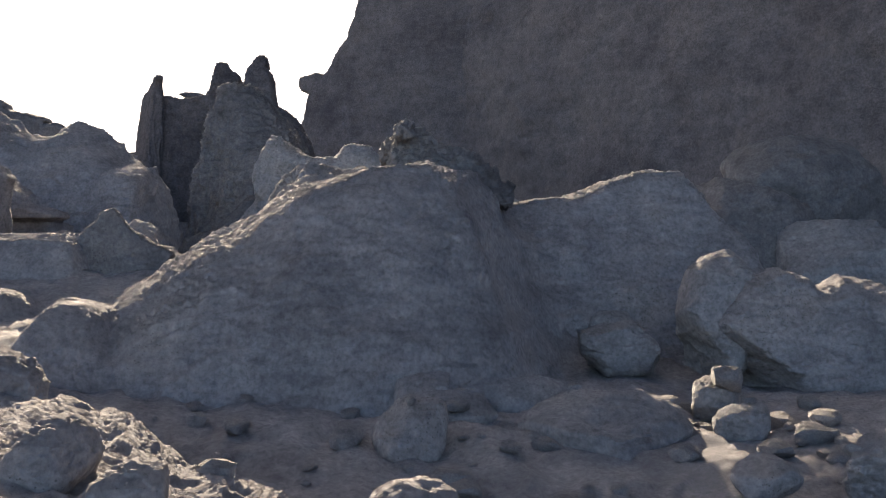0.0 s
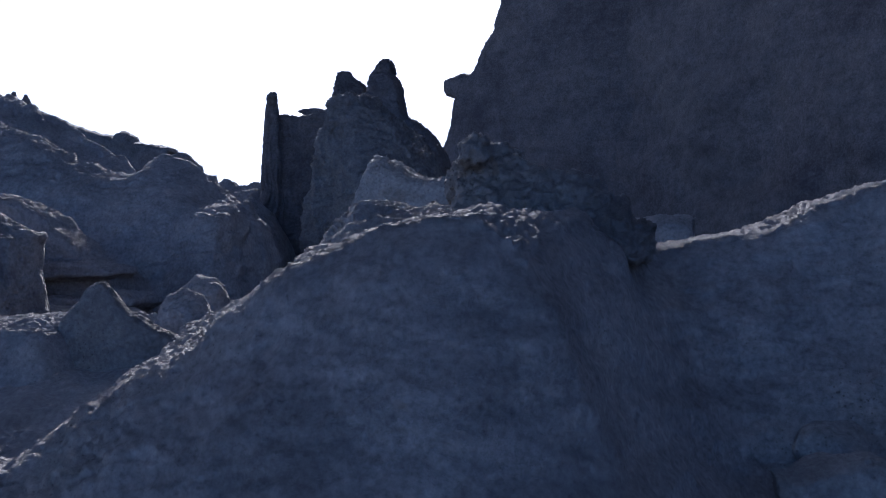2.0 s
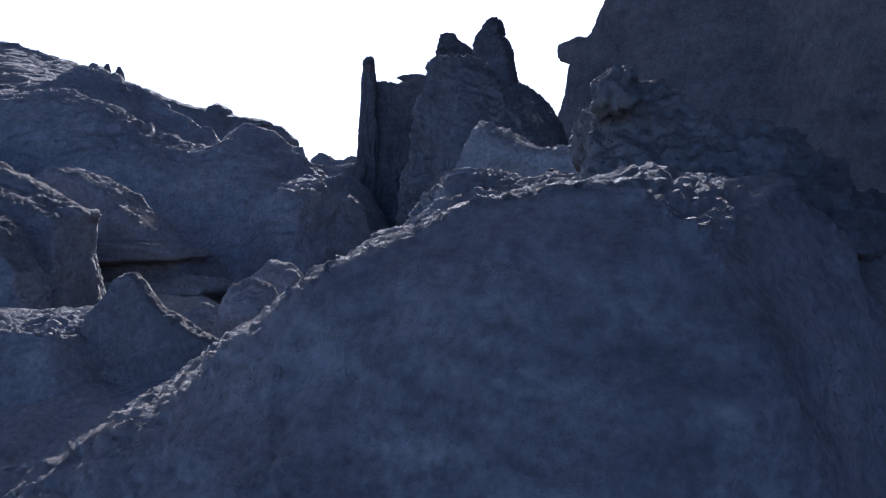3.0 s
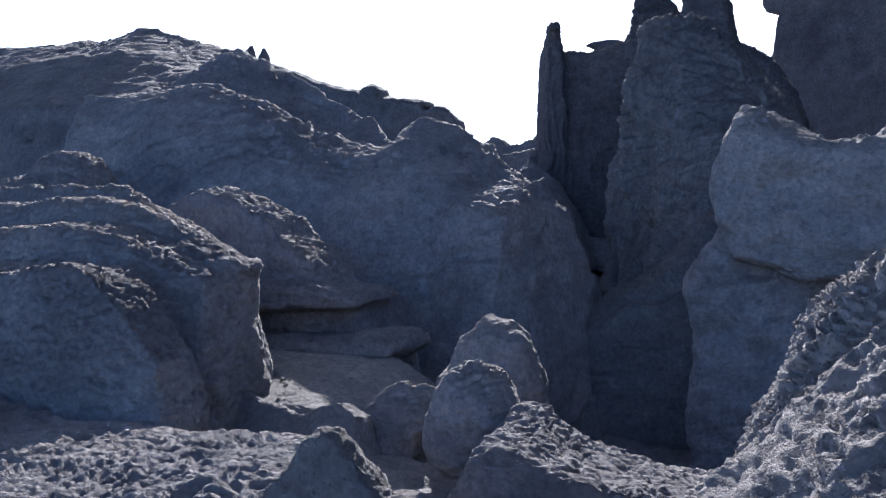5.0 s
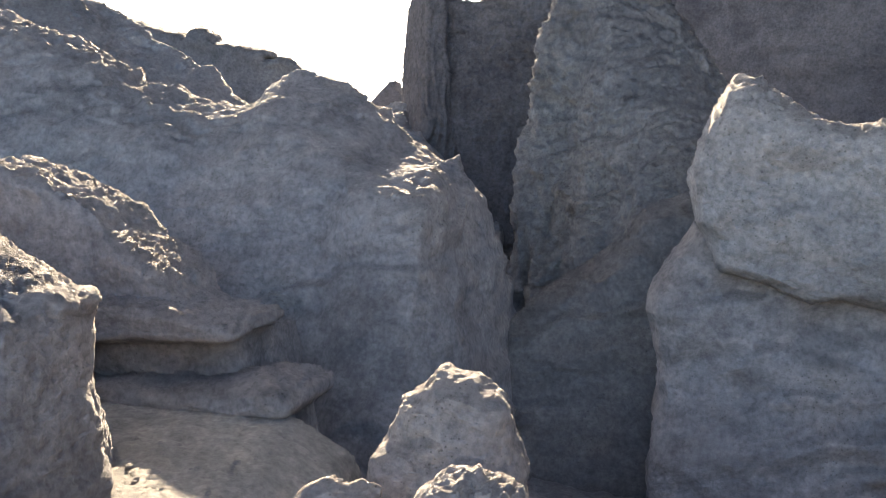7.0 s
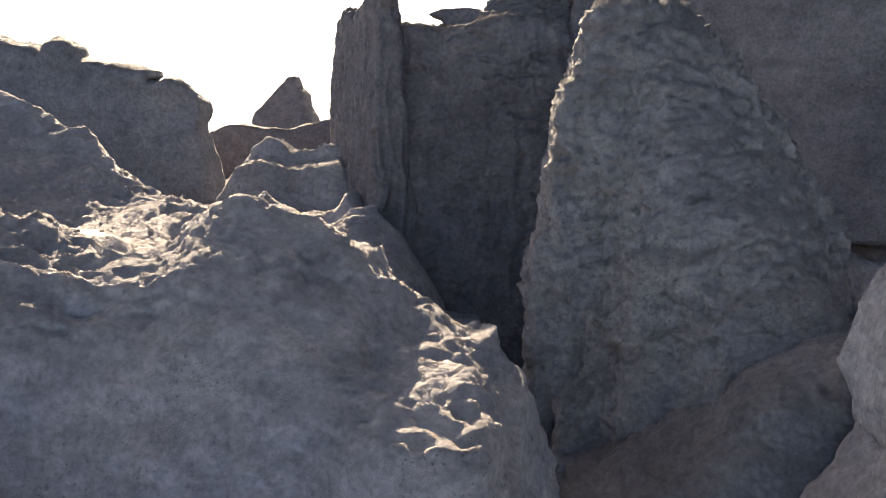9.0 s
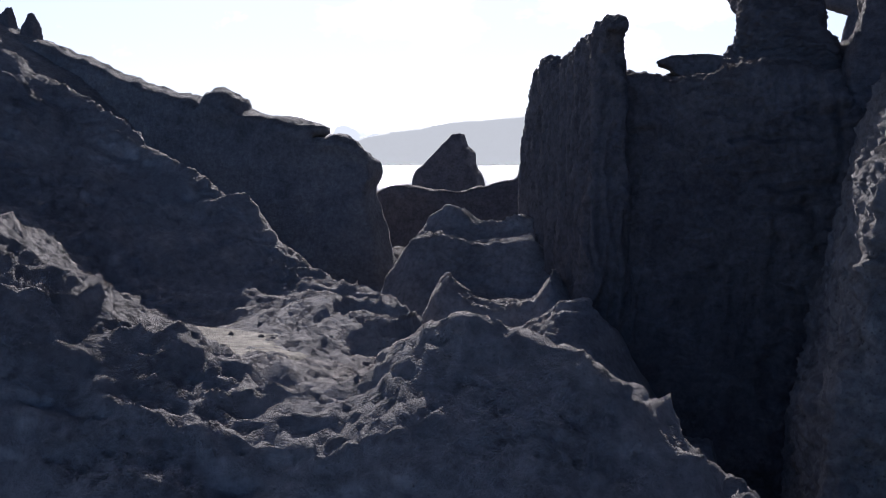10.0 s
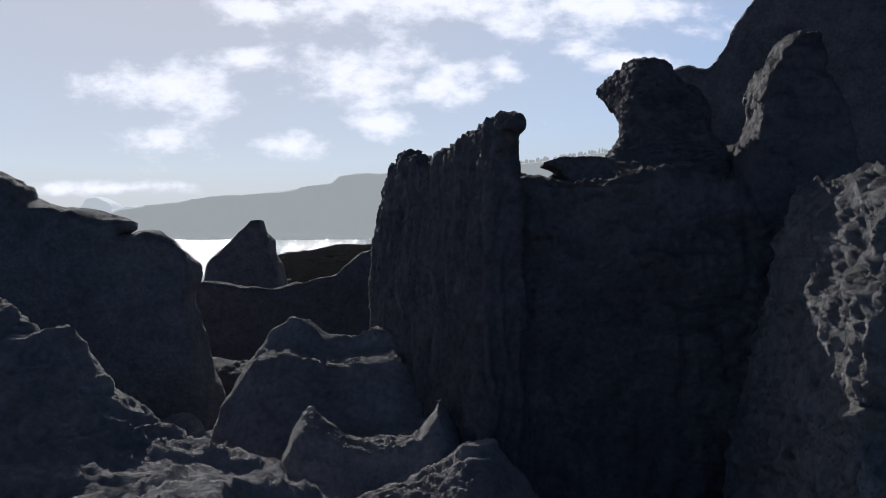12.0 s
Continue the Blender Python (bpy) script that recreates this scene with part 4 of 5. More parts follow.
# ---- the hill in the middle and its far crest ----
rock("lava_hill", "broad lava hill with rough ledges and a sunlit saddle", [
    loft([(10.52, [(-7.6, 1.6), (-6.0, 1.7), (-5.3, 1.6), (-4.6, 1.6), (-4.05, 1.6), (-3.86, 1.86), (-3.62, 1.9), (-3.5, 1.8), (-3.42, 1.3), (-3.3, 0.6), (-3.1, 0.0)]),
          (10.74, [(-7.6, 2.7), (-6.2, 2.5), (-5.6, 2.32), (-5.2, 2.24), (-4.9, 2.13), (-4.5, 2.16), (-4.2, 2.1), (-3.95, 2.0), (-3.82, 1.96), (-3.62, 1.96), (-3.46, 1.88), (-3.4, 1.5), (-3.3, 0.8), (-3.1, 0.0)]),
          (10.95, [(-7.6, 3.0), (-6.5, 2.85), (-5.8, 2.68), (-5.45, 2.47), (-5.2, 2.36), (-5.0, 2.31), (-4.8, 2.28), (-4.62, 2.34), (-4.45, 2.4), (-4.2, 2.34), (-4.0, 2.22), (-3.88, 2.06), (-3.6, 2.0), (-3.44, 1.9), (-3.38, 1.5), (-3.28, 0.9), (-3.1, 0.0)]),
          (11.25, [(-7.6, 3.0), (-6.5, 2.98), (-5.8, 2.76), (-5.5, 2.56), (-5.3, 2.5), (-5.1, 2.42), (-4.9, 2.37), (-4.7, 2.41), (-4.58, 2.5), (-4.46, 2.58), (-4.36, 2.57), (-4.28, 2.52), (-4.14, 2.49), (-4.01, 2.41), (-3.88, 2.26), (-3.8, 2.12), (-3.6, 2.07), (-3.42, 1.96), (-3.33, 1.5), (-3.26, 0.9), (-3.1, 0.0)]),
          (11.55, [(-7.6, 3.05), (-6.5, 2.92), (-5.9, 2.6), (-5.5, 2.4), (-5.1, 2.34), (-4.8, 2.32), (-4.6, 2.4), (-4.4, 2.44), (-4.1, 2.3), (-3.8, 2.1), (-3.6, 2.0), (-3.4, 1.85), (-3.3, 1.4), (-3.1, 0.0)]),
          (11.85, [(-7.6, 3.1), (-6.5, 2.85), (-5.9, 2.48), (-5.5, 2.34), (-5.0, 2.31), (-4.7, 2.3), (-4.4, 2.25), (-4.0, 1.9), (-3.7, 1.75), (-3.4, 1.5), (-3.3, 1.2), (-3.1, 0.0)]),
          (12.3, [(-7.6, 3.3), (-6.8, 2.9), (-6.2, 2.45), (-5.84, 2.28), (-5.4, 2.38), (-5.16, 2.4), (-4.95, 2.42), (-4.7, 2.1), (-4.2, 1.7), (-3.6, 1.2), (-3.1, 0.0)]),
          (13.0, [(-7.6, 3.6), (-7.17, 3.42), (-6.8, 3.28), (-6.55, 3.1), (-6.3, 2.98), (-6.15, 2.85), (-5.95, 2.78), (-5.8, 2.58), (-5.64, 2.43), (-5.4, 2.36), (-5.2, 2.3), (-4.8, 1.9), (-4.0, 1.2), (-3.1, 0.0)]),
          (13.5, [(-7.6, 3.3), (-7, 3.0), (-6.3, 2.6), (-5.6, 2.1), (-5, 1.8), (-4, 1.2), (-3.1, 0.0)])], -0.1, 2.8),
], LAVA, h=0.041, lumps=0.11, crags=0.06, layers=0.14, pits=0.024, cuts=1, flank=0.12)
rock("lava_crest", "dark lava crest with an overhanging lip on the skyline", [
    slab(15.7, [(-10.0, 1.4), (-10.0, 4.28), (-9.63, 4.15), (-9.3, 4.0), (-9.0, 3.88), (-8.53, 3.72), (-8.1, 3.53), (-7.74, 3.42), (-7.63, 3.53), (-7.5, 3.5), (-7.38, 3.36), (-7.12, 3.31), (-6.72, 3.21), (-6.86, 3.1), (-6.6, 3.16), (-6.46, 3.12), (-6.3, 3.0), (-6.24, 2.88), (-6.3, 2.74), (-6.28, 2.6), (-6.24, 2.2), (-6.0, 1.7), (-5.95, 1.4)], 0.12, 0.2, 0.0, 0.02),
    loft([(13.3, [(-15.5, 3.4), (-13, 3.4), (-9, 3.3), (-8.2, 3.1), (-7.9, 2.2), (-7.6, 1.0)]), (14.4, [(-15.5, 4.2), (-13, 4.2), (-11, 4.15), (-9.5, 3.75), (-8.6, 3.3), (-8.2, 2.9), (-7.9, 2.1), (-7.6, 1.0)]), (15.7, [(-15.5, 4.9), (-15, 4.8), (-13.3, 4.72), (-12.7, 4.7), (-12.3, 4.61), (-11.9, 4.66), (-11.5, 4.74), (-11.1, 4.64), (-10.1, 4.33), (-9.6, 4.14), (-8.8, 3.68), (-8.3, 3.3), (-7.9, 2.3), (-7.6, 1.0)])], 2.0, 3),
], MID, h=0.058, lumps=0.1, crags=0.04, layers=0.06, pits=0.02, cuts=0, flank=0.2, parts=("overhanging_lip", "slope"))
rock("lava_spire", "small pointed rock spire on the skyline", [slab(15.75, [(-9.7, 3.8), (-9.65, 4.2), (-9.56, 4.27), (-9.54, 4.2), (-9.48, 3.8)], 0.04, 0.06, 0.1, 0.03)], DARK, h=0.014, lumps=0.03, crags=0.04, big=0.4)
rock("lava_spire", "small pointed rock spire on the skyline", [slab(15.75, [(-9.47, 3.7), (-9.43, 4.1), (-9.36, 4.22), (-9.3, 4.12), (-9.24, 3.7)], 0.04, 0.06, 0.1, 0.03)], DARK, h=0.014, lumps=0.03, crags=0.04, big=0.4)

rock("stepped_rock", "stepped lava rock with hollowed terraces", [
    loft([(14.5, [(-6.05, 1.4), (-5.8, 1.9), (-5.55, 2.2), (-5.35, 2.28), (-5.2, 2.2), (-4.9, 2.16), (-4.75, 2.2), (-4.6, 1.8), (-4.5, 1.4)]),
          (14.63, [(-6.05, 1.5), (-5.84, 2.1), (-5.66, 2.34), (-5.5, 2.4), (-5.3, 2.39), (-5.1, 2.38), (-4.9, 2.42), (-4.78, 2.3), (-4.6, 1.7), (-4.5, 1.4)]),
          (14.68, [(-6.05, 1.6), (-5.84, 2.2), (-5.68, 2.44), (-5.52, 2.49), (-5.3, 2.44), (-5.1, 2.45), (-4.92, 2.49), (-4.8, 2.34), (-4.6, 1.7), (-4.5, 1.4)]),
          (14.93, [(-6.05, 1.7), (-5.85, 2.24), (-5.68, 2.46), (-5.53, 2.5), (-5.3, 2.45), (-5.1, 2.46), (-4.92, 2.5), (-4.8, 2.34), (-4.6, 1.7), (-4.5, 1.4)]),
          (14.99, [(-6.05, 1.7), (-5.86, 2.28), (-5.68, 2.54), (-5.57, 2.64), (-5.46, 2.66), (-5.36, 2.58), (-5.2, 2.54), (-5.05, 2.62), (-4.92, 2.58), (-4.8, 2.3), (-4.6, 1.6), (-4.5, 1.4)]),
          (15.25, [(-6.05, 1.7), (-5.86, 2.28), (-5.68, 2.55), (-5.57, 2.63), (-5.46, 2.64), (-5.36, 2.57), (-5.2, 2.54), (-5.05, 2.6), (-4.92, 2.56), (-4.8, 2.3), (-4.6, 1.6), (-4.5, 1.4)])], 1.2, 3.0),
    loft([(13.92, [(-5.5, 1.50), (-5.34, 2.14), (-5.26, 2.26), (-5.1, 2.16), (-4.9, 2.13), (-4.76, 2.18), (-4.66, 2.34), (-4.58, 2.06), (-4.45, 1.50)]),
          (14.05, [(-5.55, 1.50), (-5.36, 2.20), (-5.28, 2.34), (-5.12, 2.20), (-4.9, 2.16), (-4.76, 2.22), (-4.66, 2.40), (-4.57, 2.11), (-4.45, 1.50)]),
          (14.16, [(-5.55, 1.50), (-5.36, 2.20), (-5.27, 2.28), (-5.14, 2.15), (-4.9, 2.13), (-4.78, 2.16), (-4.66, 2.34), (-4.56, 2.11), (-4.45, 1.50)]),
          (14.5, [(-5.55, 1.50), (-5.36, 2.20), (-5.2, 2.16), (-4.9, 2.14), (-4.78, 2.16), (-4.64, 2.26), (-4.5, 1.80)])], 1.2, 3.0),
    loft([(13.3, [(-5.3, 1.2), (-5.1, 1.8), (-4.9, 1.95), (-4.7, 2.02), (-4.55, 2.12), (-4.42, 2.12), (-4.3, 2.0), (-4.1, 1.65), (-3.9, 1.2)]),
          (13.6, [(-5.3, 1.5), (-5.2, 1.88), (-4.96, 2.06), (-4.77, 2.13), (-4.65, 2.17), (-4.56, 2.27), (-4.42, 2.27), (-4.3, 2.12), (-4.15, 1.88), (-3.9, 1.2)]),
          (13.9, [(-5.3, 1.2), (-5.0, 1.85), (-4.7, 2.05), (-4.5, 2.16), (-4.3, 2.05), (-4.1, 1.7), (-3.9, 1.2)])], 1.2, 2.5),
], LAVA, h=0.03, blend=0.05, lumps=0.07, crags=0.05, layers=0.06, pits=0.025, flank=0.15)

rock("sand_patch", "patch of pale grit in the saddle", [
    loft([(11.5, [(-5.75, 2.2), (-5.5, 2.35), (-5.25, 2.36), (-5.1, 2.34), (-4.98, 2.2)]),
          (11.75, [(-5.9, 2.2), (-5.65, 2.36), (-5.25, 2.35), (-5.1, 2.34), (-4.95, 2.2)]), (12.05, [(-5.95, 2.2), (-5.7, 2.36), (-5.3, 2.34), (-5.1, 2.2)])], 2.0, 1.0)
], SAND, h=0.024, cuts=0, lumps=0.01, crags=0.0075, layers=0.0, pits=0.003, category="sand", kind="structure")

rock("gap_rock", "low dark rock lying in the gap", [slab(16.4, [(-6.9, 1.0), (-6.7, 2.05), (-6.4, 2.22), (-6.1, 2.18), (-5.8, 2.3), (-5.4, 2.3), (-5.0, 1.0)], 0.2, 0.2, 0.2, 0.12)], DARK, h=0.036, lumps=0.1, crags=0.05, layers=0.04)
rock("boulder", "small rough boulder with a sunlit rim in the gap", [blob((-5.95, 14.9, 1.86), (0.2, 0.18, 0.16), 10, 2.6)], LAVA, h=0.018, lumps=0.06, crags=0.05, pits=0.016, flank=0.45, chips=6)
rock("boulder", "small rough boulder with a sunlit rim in the gap", [blob((-6.25, 15.1, 1.92), (0.17, 0.15, 0.15), -20, 2.6)], LAVA, h=0.018, lumps=0.06, crags=0.05, pits=0.016, flank=0.45, chips=6)

# ---- the castle-like rock, the towers and the cone ----
rock("horned_rock", "upright dark lava rock with a fluted side and a horn", [
    slab(14.15, [(-4.5, 1.0), (-4.56, 2.4), (-4.5, 2.9), (-4.42, 3.36), (-4.3, 3.39), (-4.15, 3.385), (-4.02, 3.375), (-3.9, 3.38), (-3.74, 3.42), (-3.55, 3.44), (-3.36, 3.42), (-3.24, 3.32), (-3.1, 3.1), (-2.95, 2.8), (-2.9, 2.5), (-2.85, 1.0)], 0.05, 0.55, 0.04, 0.035),
    bank((-4.38, 14.02), (-5.08, 15.6), [(-0.06, 1.0), (-0.06, 3.0), (-0.06, 3.4), (-0.05, 3.5), (-0.09, 3.58), (-0.14, 3.635), (-0.10, 3.67), (0.02, 3.675), (0.14, 3.655), (0.30, 3.63), (0.42, 3.6), (0.50, 3.57), (0.65, 3.56), (0.78, 3.54), (0.84, 3.5), (0.93, 3.55), (1.04, 3.58), (1.20, 3.615), (1.32, 3.59), (1.40, 3.53), (1.49, 3.42), (1.59, 3.25), (1.64, 3.0), (1.64, 2.8), (1.53, 2.5), (1.35, 2.2), (1.20, 1.0)], 0.05, 0.05, 0.07, 0.035),
], DARK, h=0.032, blend=0.06, lumps=0.08, crags=0.12, layers=0.05, pits=0.05, flank=0.14, parts=(("front_wall", dict(flutes=0.03, layers=0.07, flank=0.3)), ("fluted_side", dict(flutes=0.06, lumps=0.02, layers=0.0, flank=0.5, crags=0.03, pits=0.03))))
rock("flat_stone", "flat tongue of rock on the horned rock", [slab(14.45, [(-4.18, 3.485), (-4.08, 3.52), (-3.92, 3.52), (-3.8, 3.5), (-3.8, 3.34), (-3.98, 3.34), (-4.1, 3.46)], 0.1, 0.15, 0, 0.02)], DARK, h=0.014, lumps=0.015, crags=0.012, layers=0.008, big=0.6)
rock("rock_tower", "ragged rock tower with a beak-like top", [
    slab(14.7, [(-3.95, 2.6), (-3.88, 3.38), (-3.8, 3.5), (-3.73, 3.62), (-3.7, 3.74), (-3.68, 3.84), (-3.66, 3.95), (-3.6, 4.02), (-3.52, 4.02), (-3.46, 3.96), (-3.4, 3.91), (-3.32, 3.88), (-3.27, 3.78), (-3.26, 3.66), (-3.2, 3.6), (-3.1, 2.6)], 0.1, 0.12, 0.15, 0.04),
    bank((-3.58, 14.65), (-3.74, 15.12), [(-0.05, 3.7), (0.2, 3.82), (0.42, 3.88), (0.52, 3.97), (0.4, 4.0), (0.1, 4.03), (-0.05, 4.0)], 0.06, 0.06, 0.0, 0.03),
], DARK, h=0.024, lumps=0.03, crags=0.05, layers=0.03, pits=0.02, big=0.4, flank=0.8, knobs=0.012)
rock("rock_tower", "crumbling rock tower of stacked clinker", [
    slab(14.35, [(-3.3, 1.5), (-3.25, 3.2), (-3.16, 3.58), (-3.11, 3.72), (-3.13, 3.82), (-3.09, 3.94), (-3.02, 4.0), (-2.99, 4.09), (-2.9, 4.13), (-2.83, 4.1), (-2.8, 4.0), (-2.82, 3.92), (-2.76, 3.86), (-2.72, 3.74), (-2.68, 3.56), (-2.64, 3.34), (-2.48, 3.26), (-2.27, 3.1), (-2.12, 2.84), (-1.8, 1.5)], 0.12, 0.2, 0.12, 0.06),
    slab(14.85, [(-3.8, 1.0), (-3.74, 3.3), (-3.5, 3.55), (-3.3, 3.55), (-3.1, 3.6), (-2.6, 3.25), (-2.2, 1.0)], 0.25, 0.2, 0.1, 0.1),
], DARK, h=0.036, lumps=0.04, crags=0.05, layers=0.03, pits=0.02, big=0.6, flank=0.4, parts=(("tower", dict(knobs=0.02)), "foot"))
rock("cone_rock", "tall tapering lava rock with a ribbed sunlit flank", [
    slab(12.65, [(-3.50, 0.00), (-3.46, 1.50), (-3.45, 1.80), (-3.41, 2.12), (-3.33, 2.55), (-3.26, 2.88), (-3.18, 3.13), (-3.10, 3.32), (-3.00, 3.38), (-2.76, 3.34), (-2.60, 3.23), (-2.41, 3.09), (-2.24, 2.84), (-2.10, 2.64), (-2.02, 2.45), (-1.88, 2.17), (-1.71, 1.69), (-1.62, 0.00)], 0.0, 1.2, 0.06, 0.08),
    loft([(12.1, [(-2.78, 0.85), (-2.66, 1.69), (-2.52, 2.15), (-2.37, 2.14), (-2.09, 1.97), (-1.90, 1.69), (-1.53, 0.76)]),
          (12.4, [(-3.06, 1.32), (-2.91, 2.29), (-2.78, 2.62), (-2.51, 2.62), (-2.23, 2.43), (-1.99, 2.06), (-1.62, 0.94)]),
          (12.7, [(-3.20, 1.69), (-3.06, 2.90), (-2.94, 3.31), (-2.76, 3.31), (-2.55, 3.18), (-2.37, 3.01), (-2.18, 2.73), (-1.99, 2.39), (-1.81, 1.88), (-1.53, 0.94)])], 0.0, 3.0),
], MID, h=0.039, lumps=0.1, crags=0.1, layers=0.06, pits=0.04, cuts=1, flank=0.3, parts=(("shaft", dict(flutes=0.05, knobs=0.02, pits=0.06, flank=0.4)), ("ribbed_flank", dict(layers=0.12, flank=0.4, knobs=0.008, pits=0.06))))
rock("gully_rock", "dark rounded rock filling the gully", [slab(11.6, [(-3.5, -0.1), (-3.4, 0.9), (-3.22, 1.16), (-3.0, 1.28), (-2.8, 1.4), (-2.6, 1.6), (-2.4, 1.76), (-2.15, 1.84), (-1.8, 1.9), (-1.4, 1.7), (-1.3, -0.1)], 0.1, 1.0, 0.14, 0.2)], MID, h=0.044, crags=0.06, lumps=0.12, layers=0.09, pits=0.03, flank=0.3)
rock("pitted_rock", "pale pitted tuff rock with a scooped top", [
    slab(10.95, [(-2.1, 1.5), (-2.22, 1.75), (-2.25, 1.95), (-2.21, 2.13), (-2.15, 2.27), (-2.02, 2.41), (-1.95, 2.42), (-1.77, 2.31), (-1.58, 2.18), (-1.48, 2.17), (-1.29, 2.16), (-1.22, 2.25), (-1.14, 2.34), (-0.9, 2.34), (-0.65, 2.15), (-0.5, 1.85), (-0.5, 1.2), (-0.9, 1.25), (-1.2, 1.3), (-1.7, 1.36)], 0.3, 0.5, 0.02, 0.14),
], PALE, h=0.034, lumps=0.1, crags=0.05, layers=0.02, pits=0.035, flank=0.4)
rock("undercut_wall", "dark undercut wall below the pale rock", [
    slab(11.05, [(-2.45, -0.2), (-2.4, 1.4), (-2.2, 1.75), (-1.0, 1.8), (0.9, 1.8), (0.95, -0.2)], 0.25, 0.4, 0.06, 0.2),
], LAVA, h=0.048, lumps=0.14, crags=0.05, layers=0.08, flank=0.3, pits=0.03)

# ---- the sea side ----
rock("rock_pinnacle", "dark pointed pinnacle against the sea", [
    slab(21.5, [(-8.3, -1.2), (-7.86, 2.42), (-7.79, 2.8), (-7.61, 2.98), (-7.36, 3.23), (-7.25, 3.33), (-7.13, 3.33), (-7.1, 3.19), (-6.99, 3.08), (-6.99, 2.91), (-6.92, 2.77), (-6.8, 2.2), (-6.4, -1.2)], 0.15, 0.25, 0.12, 0.08),
], DARK, h=0.034, lumps=0.04, crags=0.045, cuts=0)
rock("lava_outcrop", "low dark outcrop in the gap before the sea", [
    slab(18.2, [(-7.6, 0.4), (-7.35, 2.6), (-7.0, 2.72), (-6.85, 2.72), (-6.6, 2.66), (-6.3, 2.64), (-6.08, 2.72), (-5.9, 2.73), (-5.7, 2.77), (-5.54, 2.94), (-5.37, 3.0), (-5.0, 3.05), (-4.0, 3.0), (-3.5, 0.4)], 0.06, 0.05, 0.04, 0.03),
], DARK, h=0.035, lumps=0.06, crags=0.0525, cuts=0)

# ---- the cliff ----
rock("sea_cliff", "high dark lava cliff with a beaked edge and an added brow out of view", [
    # the outline above 8 m is an unseen overhang, added to shade the start
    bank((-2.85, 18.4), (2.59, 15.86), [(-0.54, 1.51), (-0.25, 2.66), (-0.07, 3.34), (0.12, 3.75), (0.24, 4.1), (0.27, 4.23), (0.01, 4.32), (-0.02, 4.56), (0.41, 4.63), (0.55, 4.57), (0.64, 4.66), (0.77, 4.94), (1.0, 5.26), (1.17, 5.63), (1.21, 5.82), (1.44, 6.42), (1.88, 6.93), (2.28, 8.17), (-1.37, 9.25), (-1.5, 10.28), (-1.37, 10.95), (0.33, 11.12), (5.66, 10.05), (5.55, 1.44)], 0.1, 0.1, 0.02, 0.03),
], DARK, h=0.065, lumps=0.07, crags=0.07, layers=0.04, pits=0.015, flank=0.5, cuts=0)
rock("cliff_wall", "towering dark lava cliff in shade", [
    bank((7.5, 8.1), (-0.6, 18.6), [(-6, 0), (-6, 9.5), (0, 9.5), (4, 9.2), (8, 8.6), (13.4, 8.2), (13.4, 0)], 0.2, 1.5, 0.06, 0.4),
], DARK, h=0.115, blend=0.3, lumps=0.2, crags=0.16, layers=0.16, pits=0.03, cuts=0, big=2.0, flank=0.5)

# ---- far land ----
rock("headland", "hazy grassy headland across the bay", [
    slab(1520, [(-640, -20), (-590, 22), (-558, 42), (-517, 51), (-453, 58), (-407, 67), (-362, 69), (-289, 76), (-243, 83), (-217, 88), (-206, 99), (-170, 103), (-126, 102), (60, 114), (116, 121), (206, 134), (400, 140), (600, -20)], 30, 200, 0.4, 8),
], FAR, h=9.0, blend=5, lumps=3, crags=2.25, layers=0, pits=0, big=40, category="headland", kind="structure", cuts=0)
grove = np.random.default_rng(17)
tops = bmesh.new()
for _ in range(90):  # trees along the far ridge
    tx = grove.uniform(40, 230)
    tz = np.interp(tx, [-126, 60, 116, 206, 400], [102, 114, 121, 134, 140])
    tall = grove.uniform(3, 8)
    bmesh.ops.create_icosphere(tops, subdivisions=1, radius=1.0, matrix=Matrix.Translation((tx, 1500 + grove.uniform(-6, 6), tz + tall * 0.4)) @ Matrix.Diagonal((grove.uniform(1.2, 3.0), 2.0, tall * 0.6, 1)))
    bmesh.ops.create_cone(tops, segments=5, radius1=0.5, radius2=0.3, depth=tall, matrix=Matrix.Translation((tx, 1500, tz)))
tops_mesh = bpy.data.meshes.new("far_trees")
tops.to_mesh(tops_mesh)
tops.free()
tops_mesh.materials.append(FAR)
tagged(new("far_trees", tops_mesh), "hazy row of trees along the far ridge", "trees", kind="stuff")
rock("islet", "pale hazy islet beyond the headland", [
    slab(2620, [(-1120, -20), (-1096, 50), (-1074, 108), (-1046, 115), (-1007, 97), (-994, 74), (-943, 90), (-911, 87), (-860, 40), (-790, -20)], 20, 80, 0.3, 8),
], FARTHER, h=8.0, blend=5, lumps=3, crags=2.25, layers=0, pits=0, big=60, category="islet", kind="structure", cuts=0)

rock("reef", "dark reef of low rocks washed by surf", [
    loft([(75, [(-30, -3), (-19, -1.9), (-14, -0.9), (-8, -0.6), (0, -0.6), (10, -3)]), (120, [(-40, -3), (-27, -1.8), (-20, -0.5), (-12, -0.3), (0, -0.5), (10, -3)]), (190, [(-55, -3), (-40, -1.7), (-32, 0.2), (-24, 0.6), (-16, 0.2), (0, -3)]), (280, [(-70, -3), (-50, -1.4), (-40, 0.6), (-30, 0.2), (-10, -3)])], -4.0, 0.4),
], REEF, h=1.2, cuts=0, lumps=1.1, crags=1.2, layers=0, pits=0, big=9, flank=0.8, category="reef", kind="stuff")

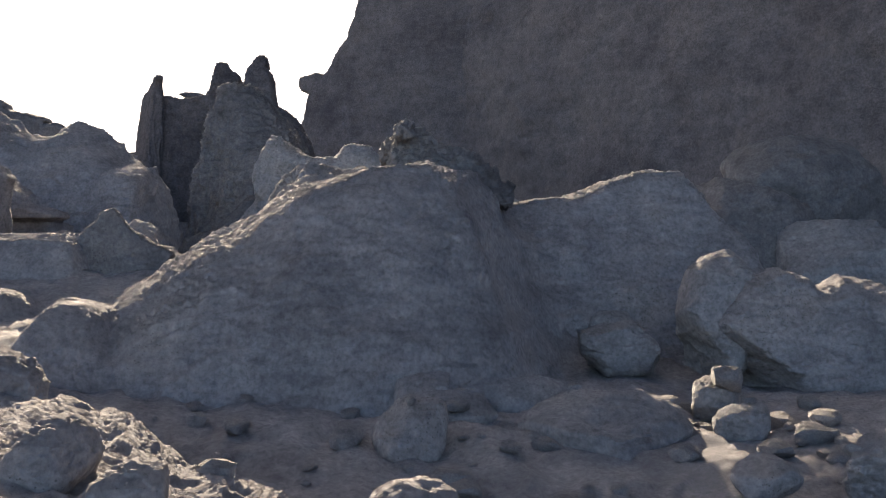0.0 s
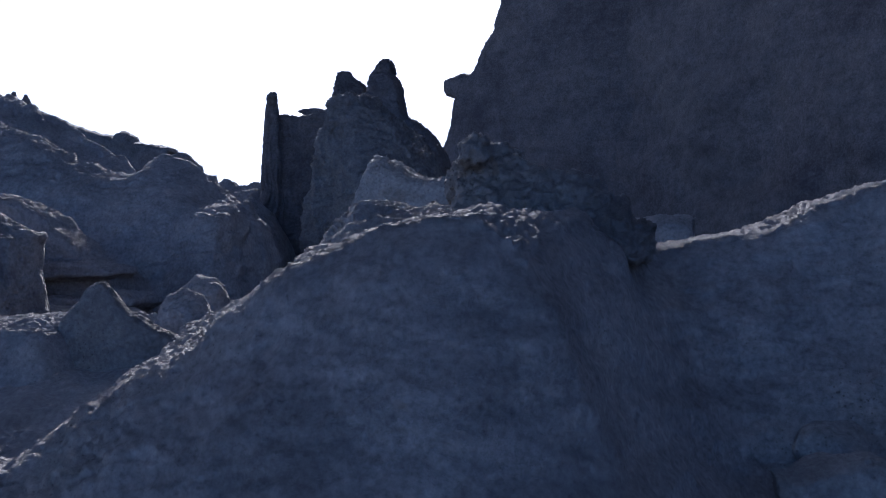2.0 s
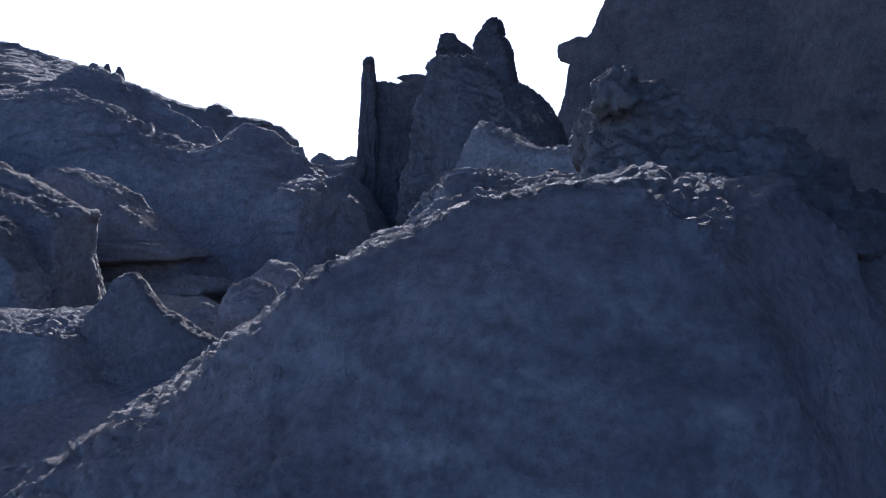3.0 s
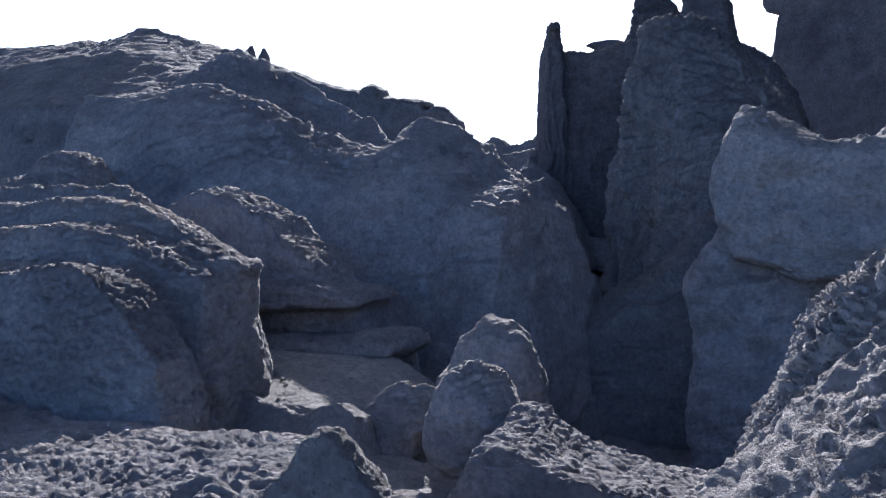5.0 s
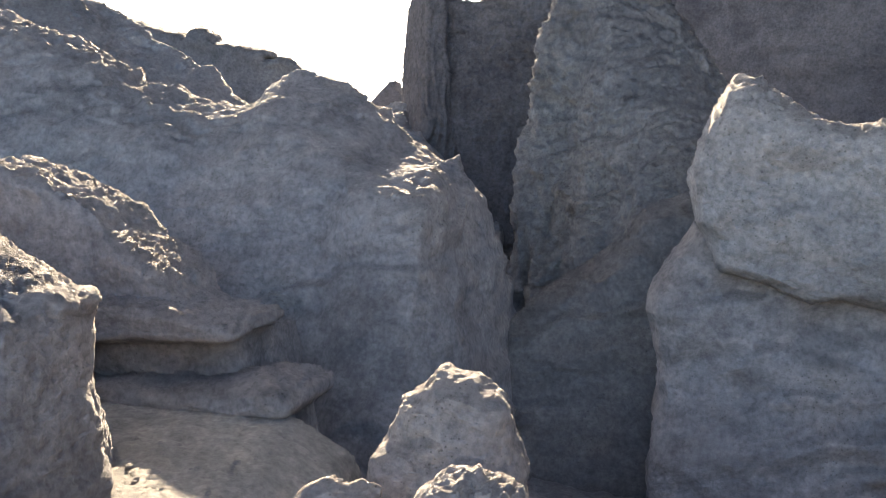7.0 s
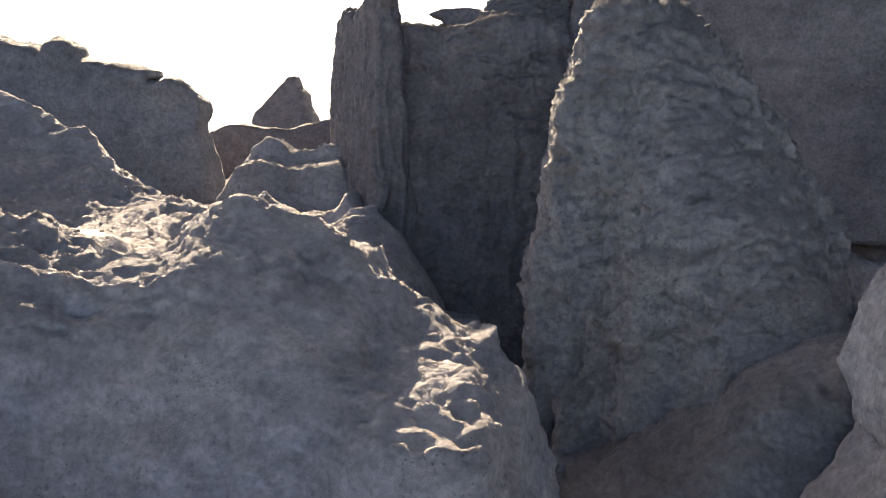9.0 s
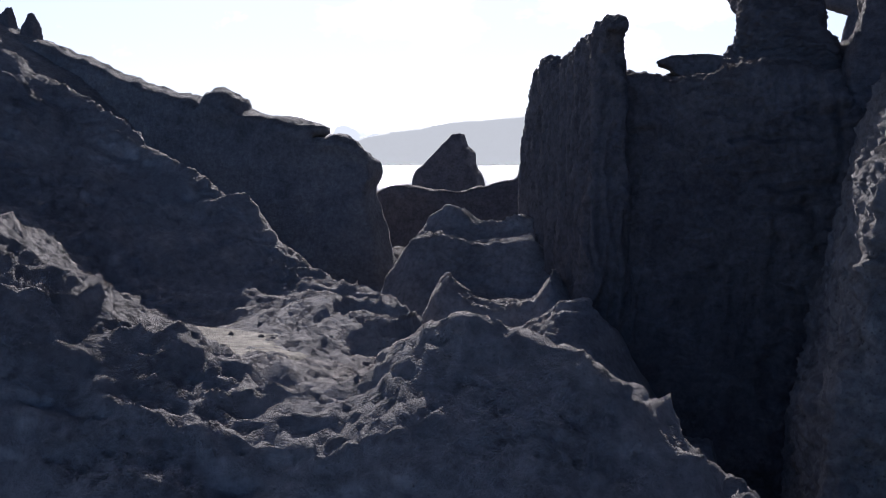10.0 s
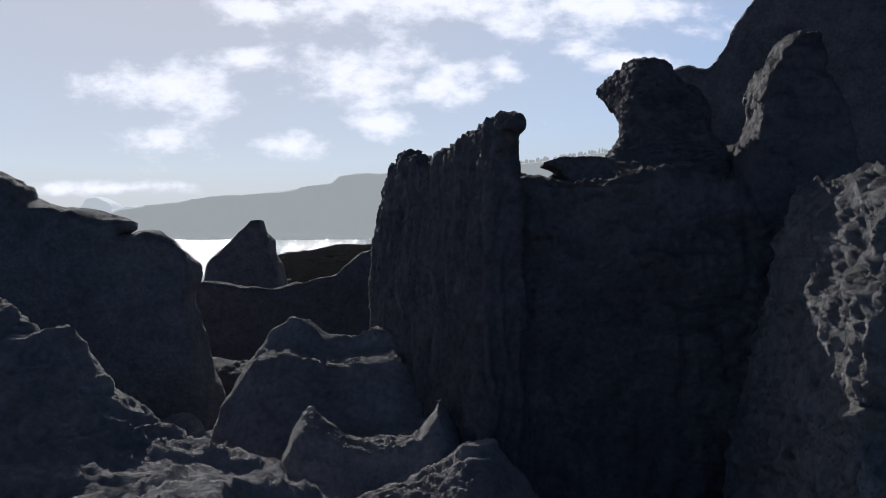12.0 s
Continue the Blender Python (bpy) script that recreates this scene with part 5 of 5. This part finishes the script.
# ---- loose stones ----
def pebble_mesh(seed):
    pick = np.random.default_rng(seed)
    bm = bmesh.new()
    bmesh.ops.create_icosphere(bm, subdivisions=2, radius=1.0)
    s, off = pick.uniform(0.65, 1.15, 3) * (1, 1, 0.7), pick.uniform(0, 50, 3)
    flats = [(Vector(d).normalized(), far) for d, far in zip(pick.normal(size=(9, 3)), pick.uniform(0.55, 0.85, 9))]
    for v in bm.verts:
        w = v.co * (1 + 0.25 * noise.noise(v.co * 1.3 + Vector(off)))
        for way, far in flats:  # broken faces
            w -= way * max(w.dot(way) - far, 0)
        w *= 1 + 0.05 * noise.noise(w * 4 + Vector(off))
        v.co = Vector((w.x * s[0], w.y * s[1], w.z * s[2]))
    me = bpy.data.meshes.new("stone")
    bm.to_mesh(me)
    bm.free()
    me.materials.append(LAVA if seed % 3 else PALE)
    return me


PEBBLES = [pebble_mesh(n) for n in range(6)]
depsgraph = bpy.context.evaluated_depsgraph_get()


def strew(label, group, count, box, size, seed):
    """Loose stones lying where they would come to rest within a box of the plan."""
    pick = np.random.default_rng(seed)
    for _ in range(count):
        x, y = pick.uniform(box[0], box[1]), pick.uniform(box[2], box[3])
        hit, place, normal, *_ = scene.ray_cast(depsgraph, Vector((x, y, box[4])), Vector((0, 0, -1)))
        size_now = size * pick.uniform(0.4, 1.0) ** 1.5
        turn, mesh_now = pick.uniform(0, 360), PEBBLES[pick.integers(6)]
        if not hit or normal.z < 0.75:
            continue
        stone = new("loose_stone", mesh_now)
        stone.matrix_basis = pose(place.x, place.y, place.z + size_now * 0.25, 0, 0, turn) @ Matrix.Scale(size_now, 4)
        tagged(stone, label, "stone", group)


bpy.context.view_layer.update()
strew("small dark stone lying on the grit terrace", "stones on the terrace", 60, (-4.3, -3.4, 8.45, 9.2, 1.3), 0.018, 3)
strew("small dark stone in the sunlit saddle", "stones in the saddle", 40, (-5.7, -4.9, 11.4, 12.5, 3.2), 0.014, 4)
strew("small grey stone on the open ground", "stones on the open ground", 50, (-1.8, 2.2, 2.6, 5.2, 1.0), 0.03, 5)
strew("small stone on the slope of grit", "stones on the grit slope", 24, (-2.9, -1.9, 5.9, 6.7, 1.2), 0.025, 6)
strew("flat grey stone half sunk in the ground", "flat stones by the ridge", 64, (-1.0, 2.4, 3.4, 5.4, 1.0), 0.12, 8)
strew("grey stone lying at the ridge foot", "stones at the ridge foot", 24, (-1.7, 0.3, 4.4, 5.2, 0.9), 0.09, 9)
